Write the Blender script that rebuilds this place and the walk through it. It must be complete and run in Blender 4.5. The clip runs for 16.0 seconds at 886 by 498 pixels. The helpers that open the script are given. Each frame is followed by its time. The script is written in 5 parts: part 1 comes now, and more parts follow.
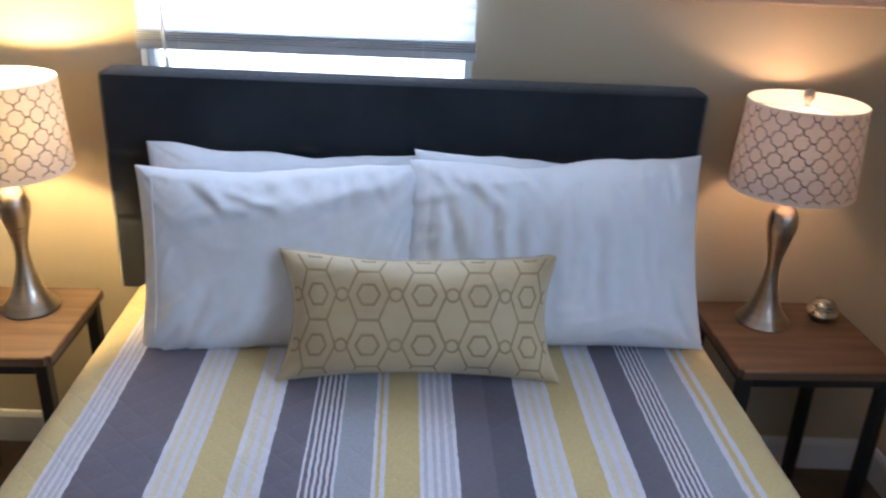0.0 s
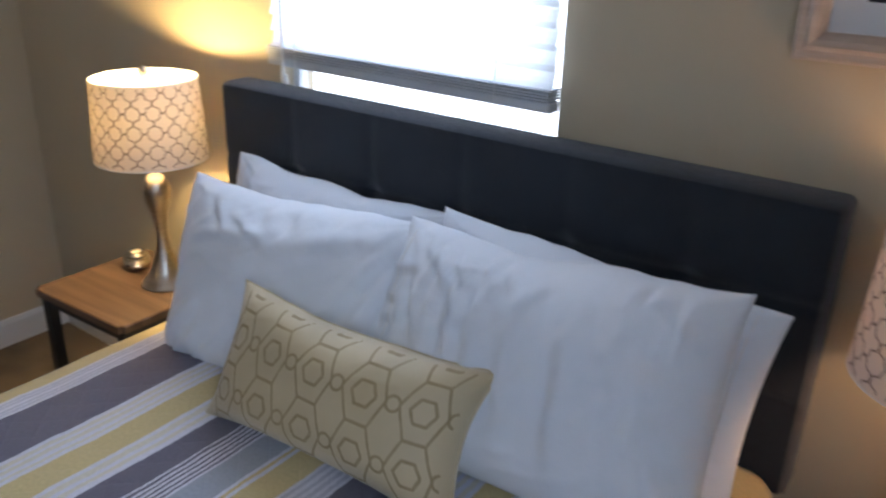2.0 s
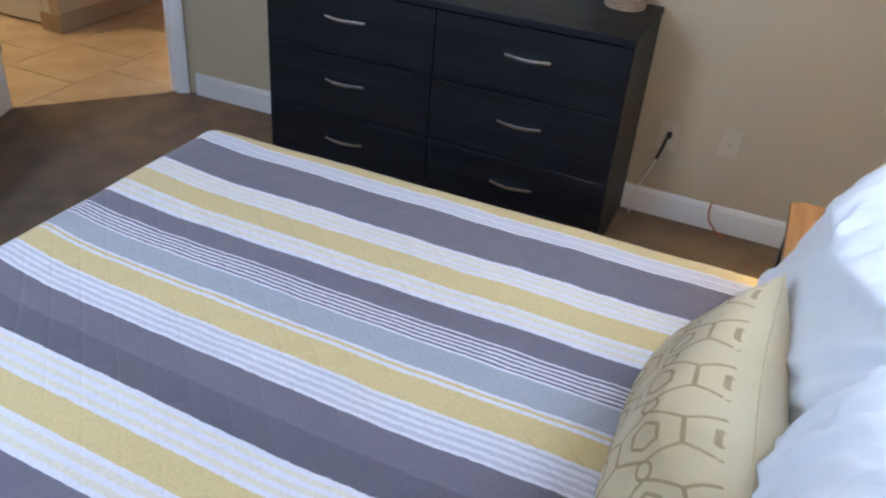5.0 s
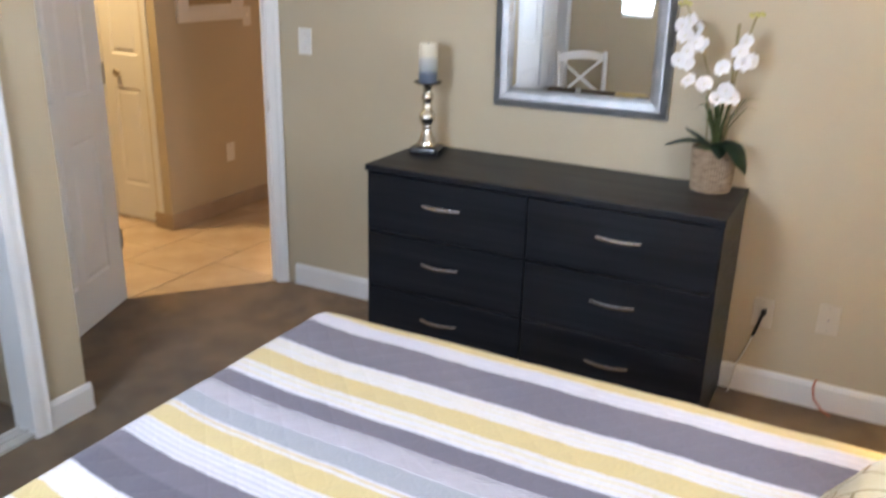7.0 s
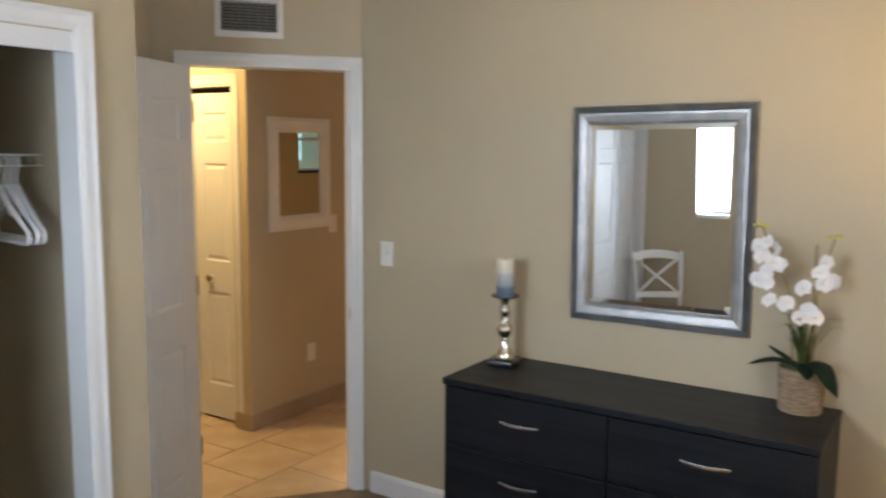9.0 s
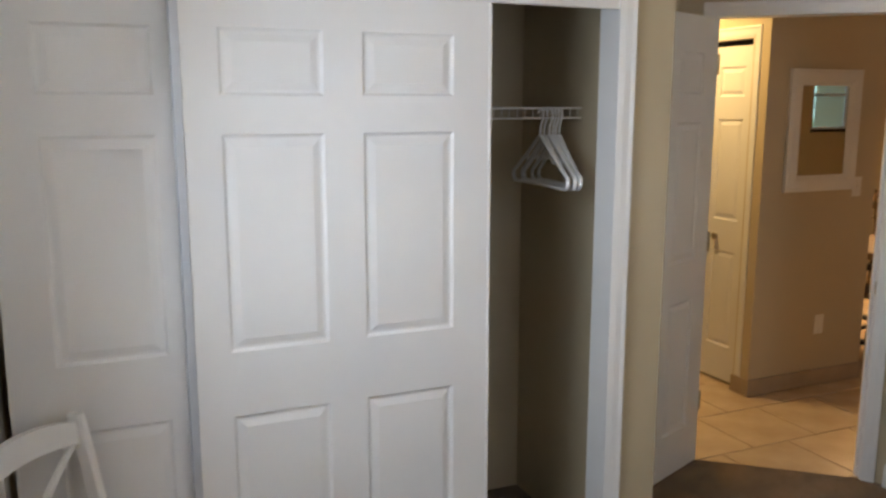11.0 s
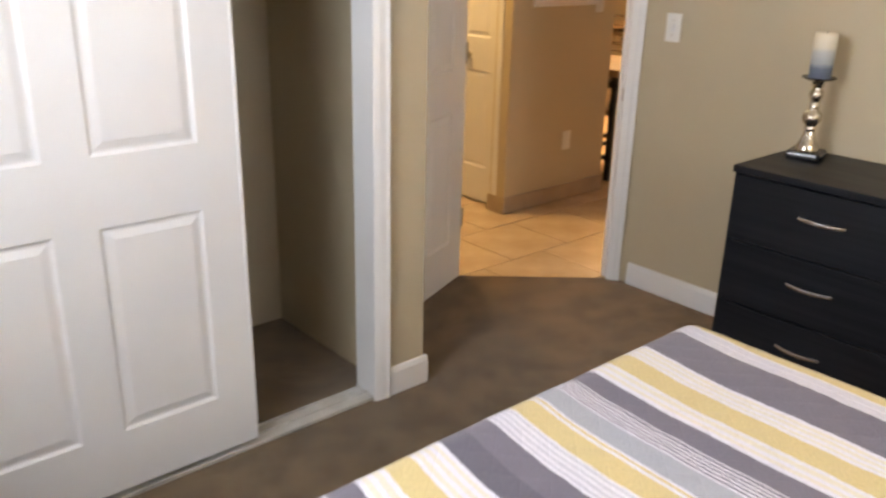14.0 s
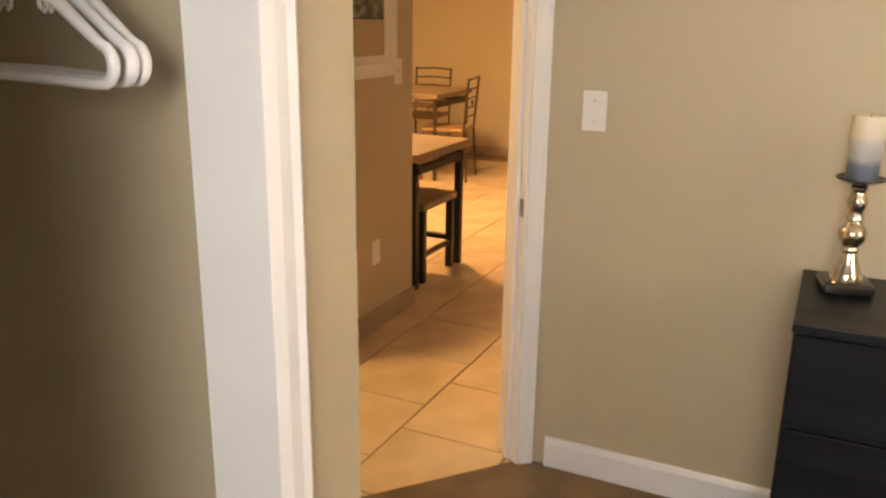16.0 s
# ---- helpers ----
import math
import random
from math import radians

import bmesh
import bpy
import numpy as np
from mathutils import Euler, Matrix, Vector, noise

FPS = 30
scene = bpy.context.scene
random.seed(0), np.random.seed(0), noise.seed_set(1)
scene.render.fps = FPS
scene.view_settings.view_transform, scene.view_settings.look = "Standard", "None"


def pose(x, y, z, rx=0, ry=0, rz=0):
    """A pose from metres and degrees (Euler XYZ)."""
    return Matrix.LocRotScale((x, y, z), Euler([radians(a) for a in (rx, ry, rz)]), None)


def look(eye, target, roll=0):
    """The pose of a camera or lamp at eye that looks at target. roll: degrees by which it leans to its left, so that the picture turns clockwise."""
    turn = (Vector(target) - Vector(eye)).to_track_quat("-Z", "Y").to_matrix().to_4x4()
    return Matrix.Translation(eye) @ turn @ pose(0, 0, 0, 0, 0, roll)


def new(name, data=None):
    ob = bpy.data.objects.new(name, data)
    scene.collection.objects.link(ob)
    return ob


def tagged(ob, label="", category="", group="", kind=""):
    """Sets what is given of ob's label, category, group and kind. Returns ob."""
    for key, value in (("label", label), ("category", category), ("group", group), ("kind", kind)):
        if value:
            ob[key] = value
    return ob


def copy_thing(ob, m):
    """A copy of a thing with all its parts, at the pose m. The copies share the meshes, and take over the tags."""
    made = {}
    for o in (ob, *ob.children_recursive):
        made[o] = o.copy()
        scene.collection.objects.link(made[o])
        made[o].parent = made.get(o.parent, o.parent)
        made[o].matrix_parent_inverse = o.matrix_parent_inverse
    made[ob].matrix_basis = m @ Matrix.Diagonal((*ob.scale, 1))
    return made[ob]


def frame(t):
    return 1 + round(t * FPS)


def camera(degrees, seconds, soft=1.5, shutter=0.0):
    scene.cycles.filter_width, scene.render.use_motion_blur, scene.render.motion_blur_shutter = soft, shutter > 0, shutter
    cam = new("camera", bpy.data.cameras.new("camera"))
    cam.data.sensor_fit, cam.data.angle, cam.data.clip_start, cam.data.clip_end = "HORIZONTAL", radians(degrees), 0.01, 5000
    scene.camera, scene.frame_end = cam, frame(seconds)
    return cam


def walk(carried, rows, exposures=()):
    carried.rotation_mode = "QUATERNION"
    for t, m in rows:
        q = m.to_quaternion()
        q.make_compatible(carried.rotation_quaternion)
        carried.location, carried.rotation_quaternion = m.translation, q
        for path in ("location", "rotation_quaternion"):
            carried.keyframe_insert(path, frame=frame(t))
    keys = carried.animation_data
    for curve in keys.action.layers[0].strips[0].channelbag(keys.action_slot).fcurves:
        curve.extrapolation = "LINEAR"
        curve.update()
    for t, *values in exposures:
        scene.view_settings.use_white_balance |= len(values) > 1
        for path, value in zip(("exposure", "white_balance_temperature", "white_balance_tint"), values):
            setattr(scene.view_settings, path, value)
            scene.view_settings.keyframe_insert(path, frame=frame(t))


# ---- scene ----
cam = camera(56.7, 16.0, soft=2.2, shutter=0.4)
# seconds, stops, kelvin, tint
EXPOSURE = [(0, -0.14, 5300, 15), (1.5, -0.42, 5400, 15), (2.5, -0.57, 5550, 14), (3.3, -0.4, 5250, 13), (4.2, 0.2, 5250, 13), (4.7, 0.36, 5300, 13), (6.8, 0.98, 5900, 15), (7.5, 0.88, 6200, 13), (8.2, 0.56, 6250, 12), (9, 0.52, 6250, 12), (10, 0.26, 6350, 12), (12.5, 0.08, 7100, 18), (13, 0.3, 7000, 19), (13.5, 0.66, 6950, 19), (14, 0.85, 7100, 18), (15, 0.9, 7600, 19), (16, 0.97, 8600, 21)]
PATH = [
    (0, (0.452, -2.081, 1.566), (0.551, -0.242, 0.785), 2.3),
    (0.5, (0.75, -2.075, 1.569), (0.466, -0.248, 0.807), 2.2),
    (1, (1.005, -1.933, 1.546), (0.536, -0.141, 0.79), 2.0),
    (1.5, (1.204, -1.708, 1.568), (0.495, 0.008, 0.827), 2.1),
    (2, (1.373, -1.484, 1.572), (0.317, 0.035, 0.813), 1.3),
    (2.5, (1.389, -1.264, 1.557), (0.028, -0.007, 0.804), 2.5),
    (3, (1.345, -1.012, 1.583), (-0.211, -0.02, 0.812), 3.7),
    (3.5, (1.341, -0.779, 1.573), (-0.418, -0.271, 0.769), 4.2),
    (4, (1.389, -0.667, 1.587), (-0.402, -0.733, 0.7), 3.6),
    (4.2, (1.403, -0.678, 1.578), (-0.356, -0.889, 0.65), 3.3),
    (4.5, (1.421, -0.649, 1.559), (-0.261, -1.037, 0.548), 3.8),
    (4.7, (1.408, -0.588, 1.56), (-0.172, -1.144, 0.467), 4.2),
    (6.8, (1.487, -0.626, 1.562), (-0.135, -1.511, 0.799), 0.9),
    (7, (1.499, -0.628, 1.56), (-0.174, -1.497, 0.891), 1.5),
    (7.5, (1.498, -0.628, 1.602), (-0.254, -1.45, 1.098), 1.7),
    (8, (1.484, -0.626, 1.649), (-0.304, -1.445, 1.285), 1.4),
    (8.5, (1.483, -0.618, 1.681), (-0.28, -1.519, 1.401), 0.7),
    (9, (1.497, -0.639, 1.688), (-0.166, -1.722, 1.443), 0.5),
    (9.5, (1.527, -0.683, 1.704), (0.054, -2.018, 1.482), 0.5),
    (10, (1.556, -0.675, 1.686), (0.35, -2.258, 1.489), 1.0),
    (10.2, (1.562, -0.709, 1.705), (0.466, -2.37, 1.502), 0.9),
    (12.3, (1.601, -0.671, 1.551), (0.968, -2.474, 0.962), -0.7),
    (12.5, (1.601, -0.658, 1.544), (0.938, -2.441, 0.929), -0.9),
    (13, (1.589, -0.654, 1.538), (0.794, -2.354, 0.848), -0.8),
    (13.5, (1.563, -0.694, 1.542), (0.558, -2.262, 0.812), 0.9),
    (14, (1.489, -0.904, 1.499), (0.25, -2.311, 0.801), 1.4),
    (14.5, (1.391, -1.246, 1.504), (-0.061, -2.476, 0.89), 1.1),
    (15, (1.184, -1.616, 1.466), (-0.383, -2.734, 0.924), 1.1),
    (15.5, (1.007, -1.996, 1.455), (-0.663, -2.957, 0.92), 0.3),
    (16, (0.802, -2.304, 1.473), (-0.93, -3.13, 0.91), 0.8),
]
walk(cam, [(t, look(eye, target, roll)) for t, eye, target, roll in PATH], EXPOSURE)



# ---- light ----
world = bpy.data.worlds.new("world")
scene.world = world
world.use_nodes = True
_nt = world.node_tree
_sky = _nt.nodes.new("ShaderNodeTexSky")
_sky.sky_type = "NISHITA"
_sky.sun_disc = False
_sky.sun_elevation = radians(48)
_sky.sun_rotation = radians(215)
_nt.links.new(_sky.outputs[0], _nt.nodes["Background"].inputs[0])
_nt.nodes["Background"].inputs[1].default_value = 0.12


def lamp(name, kind, m, energy, colour, size=0.1, size_y=None):
    d = bpy.data.lights.new(name, kind)
    d.energy, d.color = energy, colour
    if kind == "AREA":
        d.shape, d.size, d.size_y = "RECTANGLE", size, size_y or size
    elif kind == "SUN":
        d.angle = size
    else:
        d.shadow_soft_size = size
    ob = new(name, d)
    ob.matrix_world = m
    return ob


DAY = (0.74, 0.87, 1.0)
WARM = (1.0, 0.66, 0.25)
lamp("sun", "SUN", look((0, 0, 6), (3.0, 4.0, 0)), 3.0, (1, 0.95, 0.88), radians(0.5))
lamp("window_light_head", "AREA", look((0.19, -0.05, 1.68), (0.19, -3, 1.0)), 9.0, DAY, 0.78, 0.82)
lamp("window_light_side", "AREA", look((1.855, -2.03, 1.63), (-2, -1.45, 0.7)), 16.8, DAY, 0.9, 0.9)
bpy.data.lights["window_light_side"].spread = radians(140)
lamp("bulb_left", "POINT", pose(-0.482, -0.188, 1.112), 27, (1.0, 0.66, 0.22), 0.022)
lamp("bulb_right", "POINT", pose(1.40, -0.20, 1.082), 2.6, (1.0, 0.46, 0.20), 0.022)
lamp("hall_light", "AREA", look((-1.38, -4.66, 2.39), (-1.38, -4.66, 0)), 20, WARM, 0.3, 0.3)
lamp("dining_light", "AREA", look((-4.3, -5.35, 2.2), (-4.3, -5.35, 0)), 60, (1, 0.62, 0.27), 0.5, 0.5)
# added fill towards the hall wall; the wall behind it has no window
lamp("living_fill_light", "AREA", look((-4.2, -0.6, 1.5), (-4.2, -4, 0.8)), 6.5, (1, 0.84, 0.70), 1.6, 1.4)

# ---- materials ----


def shader(name):
    m = bpy.data.materials.new(name)
    m.use_nodes = True
    return m, m.node_tree, m.node_tree.nodes["Principled BSDF"]


def node(nt, kind, **values):
    n = nt.nodes.new(kind)
    for k, v in values.items():
        n.inputs[k].default_value = v
    return n


def noise_on(nt, coord, scale, detail=4.0, stretch=(1, 1, 1)):
    mp = node(nt, "ShaderNodeMapping", Scale=stretch)
    nt.links.new(coord, mp.inputs[0])
    n = node(nt, "ShaderNodeTexNoise", Scale=scale, Detail=detail)
    nt.links.new(mp.outputs[0], n.inputs["Vector"])
    return n.outputs["Fac"]


def ramp(nt, fac, stops, constant=False):
    r = nt.nodes.new("ShaderNodeValToRGB")
    e = r.color_ramp.elements
    r.color_ramp.interpolation = "CONSTANT" if constant else "LINEAR"
    while len(e) < len(stops):
        e.new(1.0)
    for i, (p, c) in enumerate(stops):
        e[i].position, e[i].color = p, (*c, 1)
    nt.links.new(fac, r.inputs[0])
    return r.outputs[0]


def surface(name, c, c2=None, rough=0.6, metal=0.0, scale=3.0, stretch=(1, 1, 1), bump=0.0, bscale=150.0, bstretch=None, rvar=0.0, lo=0.35, hi=0.65, sheen=0.0, depth=0.002, spec=0.5, each=0.0):
    """A paint, wood, cloth or metal: two tones by a wide noise, a fine relief, and gloss that varies a little."""
    m, nt, b = shader(name)
    co = nt.nodes.new("ShaderNodeTexCoord").outputs["Object"]
    f = noise_on(nt, co, scale, 6.0, stretch)
    col = ramp(nt, f, [(lo, c), (hi, c2 or c)])
    if each:
        info = nt.nodes.new("ShaderNodeObjectInfo")
        hsv = nt.nodes.new("ShaderNodeHueSaturation")
        mr = node(nt, "ShaderNodeMapRange")
        mr.inputs["To Min"].default_value, mr.inputs["To Max"].default_value = 1 - each, 1 + each
        nt.links.new(info.outputs["Random"], mr.inputs["Value"])
        nt.links.new(mr.outputs[0], hsv.inputs["Value"])
        nt.links.new(col, hsv.inputs["Color"])
        col = hsv.outputs[0]
    nt.links.new(col, b.inputs["Base Color"])
    b.inputs["Roughness"].default_value, b.inputs["Metallic"].default_value = rough, metal
    b.inputs["Specular IOR Level"].default_value = spec
    if rvar:
        mr = node(nt, "ShaderNodeMapRange")
        mr.inputs["To Min"].default_value, mr.inputs["To Max"].default_value = rough - rvar, rough + rvar
        nt.links.new(noise_on(nt, co, scale * 2.3, 5.0, stretch), mr.inputs["Value"])
        nt.links.new(mr.outputs[0], b.inputs["Roughness"])
    if sheen:
        b.inputs["Sheen Weight"].default_value = sheen
    if bump:
        bp = node(nt, "ShaderNodeBump", Strength=bump, Distance=depth)
        nt.links.new(noise_on(nt, co, bscale, 3.0, bstretch or stretch), bp.inputs["Height"])
        nt.links.new(bp.outputs[0], b.inputs["Normal"])
    return m


WALL = surface("beige_wall_paint", (0.51, 0.432, 0.30), (0.54, 0.46, 0.325), 0.55, scale=1.5, bump=0.25, bscale=260, rvar=0.06)
WHITE = surface("white_trim_paint", (0.76, 0.76, 0.76), (0.80, 0.80, 0.80), 0.38, scale=2.5, bump=0.06, bscale=90, rvar=0.06)
DOORWHITE = surface("white_door_paint", (0.74, 0.745, 0.76), (0.79, 0.795, 0.80), 0.42, scale=2.0, bump=0.10, bscale=60, bstretch=(6, 6, 0.6), rvar=0.05)
CEIL = surface("ceiling_paint", (0.72, 0.70, 0.66), (0.75, 0.73, 0.69), 0.8, bump=0.3, bscale=120)
CARPET = surface("brown_carpet", (0.112, 0.072, 0.034), (0.168, 0.110, 0.055), 1.0, scale=7.5, bump=0.9, bscale=420, lo=0.38, hi=0.6, sheen=0.25, depth=0.004, spec=0.1)
TILE = surface("cream_floor_tile", (0.57, 0.438, 0.305), (0.67, 0.538, 0.393), 0.24, scale=5, bump=0.05, bscale=40, rvar=0.07, each=0.05)
GROUT = surface("brown_grout", (0.17, 0.112, 0.066), (0.24, 0.165, 0.10), 0.9, scale=12, bump=0.3, bscale=200)
TILEBASE = surface("tile_skirting", (0.36, 0.28, 0.20), (0.42, 0.33, 0.24), 0.35, scale=6)
DARKWOOD = surface("espresso_woodgrain", (0.0042, 0.0053, 0.0082), (0.0108, 0.0125, 0.017), 0.42, scale=4, stretch=(2, 0.35, 12), bump=0.25, bscale=9, bstretch=(6, 0.6, 40), rvar=0.08, depth=0.001, spec=0.28)
WALNUT = surface("walnut_laminate", (0.072, 0.042, 0.026), (0.165, 0.103, 0.064), 0.42, scale=5, stretch=(0.5, 9, 4), bump=0.12, bscale=12, bstretch=(1, 30, 10), rvar=0.08, lo=0.3, hi=0.7)
OAK = surface("honey_oak", (0.41, 0.19, 0.06), (0.58, 0.33, 0.14), 0.32, scale=5.0, stretch=(1.2, 4.2, 7), bump=0.08, bscale=12, bstretch=(2, 30, 30), rvar=0.06, lo=0.36, hi=0.62)
OAKPALE = surface("pale_table_wood", (0.22, 0.15, 0.092), (0.29, 0.205, 0.13), 0.4, scale=4, stretch=(8, 0.7, 8))
BLACK = surface("black_metal", (0.012, 0.012, 0.013), (0.02, 0.02, 0.021), 0.45, scale=6)
FABRIC = surface("charcoal_weave", (0.014, 0.018, 0.026), (0.025, 0.030, 0.040), 0.95, scale=5, bump=0.8, bscale=700, sheen=0.30, depth=0.0015, spec=0.2)
LINEN = surface("white_cotton", (0.72, 0.755, 0.82), (0.77, 0.80, 0.86), 0.9, scale=5, bump=0.3, bscale=46, sheen=0.2, depth=0.004, spec=0.15)
CUSHION = surface("tan_satin", (0.48, 0.385, 0.22), (0.57, 0.47, 0.29), 0.55, scale=6, bump=0.3, bscale=500, sheen=0.3)
STITCH = surface("olive_gold_embroidery", (0.31, 0.23, 0.115), (0.37, 0.28, 0.15), 0.6, scale=40)
NICKEL = surface("brushed_nickel", (0.42, 0.37, 0.31), (0.52, 0.46, 0.39), 0.30, 1.0, scale=6, stretch=(1, 1, 14), bump=0.05, bscale=60, rvar=0.06)
CHROME = surface("satin_chrome", (0.88, 0.89, 0.92), (0.93, 0.94, 0.96), 0.26, 1.0, scale=8)
SILVER = surface("silver_leaf_frame", (0.38, 0.385, 0.395), (0.50, 0.505, 0.51), 0.44, 0.9, scale=14, stretch=(1, 1, 1), bump=0.15, bscale=180, rvar=0.08)
MERCURY = surface("mercury_glass", (0.50, 0.46, 0.38), (0.80, 0.76, 0.68), 0.12, 1.0, scale=30, bump=0.2, bscale=60, rvar=0.08)
DARKSILVER = surface("dark_grey_silver", (0.10, 0.10, 0.10), (0.16, 0.16, 0.16), 0.4, 0.9, scale=14)
SMOKE = surface("dark_glass", (0.02, 0.02, 0.022), (0.035, 0.034, 0.034), 0.08, scale=8)
PLASTIC = surface("white_plastic", (0.78, 0.77, 0.74), (0.81, 0.80, 0.77), 0.35)
HANGER = surface("white_hanger_plastic", (0.72, 0.72, 0.73), (0.78, 0.78, 0.78), 0.3)
WOVEN = surface("woven_seagrass", (0.25, 0.175, 0.11), (0.44, 0.33, 0.225), 0.85, scale=30, stretch=(1, 1, 5), bump=0.9, bscale=90, bstretch=(1, 1, 6), depth=0.003)
LEAF = surface("dark_green_leaf", (0.012, 0.035, 0.020), (0.025, 0.06, 0.032), 0.35, scale=10)
GRASS = surface("grass_blade", (0.09, 0.13, 0.04), (0.20, 0.24, 0.09), 0.6, scale=14)
STEM = surface("orchid_stem", (0.25, 0.19, 0.09), (0.36, 0.29, 0.14), 0.6, scale=14)
PETAL = surface("white_petal", (0.82, 0.80, 0.82), (0.88, 0.87, 0.87), 0.6, scale=20)
BUD = surface("yellow_green_bud", (0.45, 0.42, 0.09), (0.62, 0.58, 0.22), 0.6, scale=20)
WAX = surface("cream_wax", (0.72, 0.66, 0.52), (0.76, 0.70, 0.57), 0.55, scale=12)
WIRE = surface("white_coated_wire", (0.70, 0.70, 0.70), (0.75, 0.75, 0.75), 0.4)
# near-black that paints the shade inside gaps
GAPSHADE = surface("gap_shade", (0.015, 0.015, 0.015), (0.03, 0.03, 0.03), 0.6)
CORD = surface("black_cord", (0.015, 0.015, 0.016), (0.02, 0.02, 0.02), 0.5)
ORANGE = surface("orange_cable", (0.42, 0.10, 0.04), (0.5, 0.14, 0.06), 0.5)
PALEFRAME = surface("whitewashed_wood_frame", (0.46, 0.36, 0.28), (0.58, 0.47, 0.38), 0.5, scale=8, stretch=(1, 6, 6))
MAT = surface("white_mat_board", (0.74, 0.74, 0.75), (0.77, 0.77, 0.78), 0.9, scale=20)
ARTDARK = surface("dark_print", (0.012, 0.014, 0.02), (0.05, 0.055, 0.065), 0.6, scale=6)
ARTGREY = surface("pale_grey_print", (0.30, 0.29, 0.26), (0.36, 0.35, 0.31), 0.35, scale=5)
SHRUB = surface("sunlit_leaf", (0.09, 0.13, 0.03), (0.26, 0.30, 0.09), 0.5, scale=9)
ARTGREEN = surface("foliage_print", (0.09, 0.11, 0.09), (0.40, 0.40, 0.34), 0.5, scale=9, lo=0.4, hi=0.62)
BRONZE = surface("brown_chair_metal", (0.09, 0.06, 0.035), (0.13, 0.09, 0.05), 0.45, 0.4)
SEATTAN = surface("tan_seat_pad", (0.24, 0.155, 0.085), (0.30, 0.20, 0.115), 0.6, scale=8)
INNERFRAME = surface("vinyl_window_frame", (0.66, 0.69, 0.73), (0.72, 0.74, 0.77), 0.45)
BEIGE = surface("beige_wall_plate", (0.57, 0.50, 0.39), (0.60, 0.53, 0.42), 0.35)
LIP = surface("pale_lip", (0.70, 0.66, 0.50), (0.78, 0.74, 0.60), 0.6, scale=20)
LOUVRE = surface("grey_louvre", (0.19, 0.19, 0.18), (0.25, 0.25, 0.24), 0.6)
TRACK = surface("pale_worn_track", (0.42, 0.40, 0.36), (0.58, 0.57, 0.54), 0.5, scale=9)
# blue-grey of daylight on the door's side face, as a colour
LITEDGE = surface("window_lit_door_edge", (0.50, 0.54, 0.60), (0.58, 0.62, 0.68), 0.45, 0.3, scale=5, stretch=(4, 4, 0.4))
RAIL = surface("blind_rail", (0.55, 0.57, 0.60), (0.60, 0.62, 0.65), 0.5)


def dipped_wax():
    """Candle wax dyed slate blue at its foot, grey in the middle and cream on top."""
    m, nt, b = shader("dip_dyed_wax")
    co = nt.nodes.new("ShaderNodeTexCoord").outputs["Object"]
    sep = nt.nodes.new("ShaderNodeSeparateXYZ")
    nt.links.new(co, sep.inputs[0])
    uneven = node(nt, "ShaderNodeMath")
    uneven.operation = "MULTIPLY_ADD"
    uneven.inputs[1].default_value = 0.016
    nt.links.new(noise_on(nt, co, 55, 3.0), uneven.inputs[0])
    nt.links.new(sep.outputs[2], uneven.inputs[2])
    mr = node(nt, "ShaderNodeMapRange")
    mr.inputs["From Min"].default_value, mr.inputs["From Max"].default_value = 0.29, 0.45
    nt.links.new(uneven.outputs[0], mr.inputs["Value"])
    col = ramp(nt, mr.outputs[0], [(0.10, (0.085, 0.115, 0.17)), (0.24, (0.12, 0.15, 0.205)), (0.36, (0.36, 0.39, 0.41)), (0.58, (0.50, 0.51, 0.50)), (0.70, (0.70, 0.65, 0.53)), (0.9, (0.76, 0.70, 0.57))])
    nt.links.new(col, b.inputs["Base Color"])
    b.inputs["Roughness"].default_value, b.inputs["Subsurface Weight"].default_value = 0.5, 0.0
    return m


DIPPED = dipped_wax()


def cloth_shade(name, c, through_share, c2=None):
    m, nt, b = shader(name)
    b.inputs["Base Color"].default_value = (*c, 1)
    b.inputs["Roughness"].default_value = 0.85
    tr = node(nt, "ShaderNodeBsdfTranslucent", Color=(*(c2 or c), 1))
    mix = nt.nodes.new("ShaderNodeMixShader")
    mix.inputs[0].default_value = through_share
    nt.links.new(b.outputs[0], mix.inputs[1])
    nt.links.new(tr.outputs[0], mix.inputs[2])
    nt.links.new(mix.outputs[0], nt.nodes["Material Output"].inputs[0])
    return m


SHADE = cloth_shade("lamp_shade_cloth", (0.66, 0.58, 0.54), 0.19, (0.85, 0.78, 0.62))
TRELLIS = cloth_shade("trellis_print", (0.16, 0.115, 0.115), 0.10, (0.30, 0.22, 0.15))
SLAT = cloth_shade("blind_slat", (0.86, 0.87, 0.88), 0.62)


def glow(name, c, strength):
    m, nt, b = shader(name)
    b.inputs["Base Color"].default_value = (*c, 1)
    b.inputs["Emission Color"].default_value = (*c, 1)
    b.inputs["Emission Strength"].default_value = strength
    return m


BULB = glow("lit_bulb", (1.0, 0.72, 0.38), 25)
FIXTURE = glow("lit_glass_shade", (1.0, 0.82, 0.55), 9)
# self-lit colour for the greenery backdrop, brightness set in the emission
DISTANCEGLOW = glow("glowing_green_backdrop", (0.30, 0.52, 0.50), 1.3)
OUTSIDE = glow("bright_sky_backdrop", (0.92, 0.97, 1.0), 5.2)

GLASS, _gn, _gb = shader("mirror_glass")
_gb.inputs["Base Color"].default_value = (0.86, 0.88, 0.88, 1)
_gb.inputs["Metallic"].default_value, _gb.inputs["Roughness"].default_value = 1.0, 0.015
PANE, _pn, _pb = shader("clear_pane")
_pb.inputs["Base Color"].default_value = (1, 1, 1, 1)
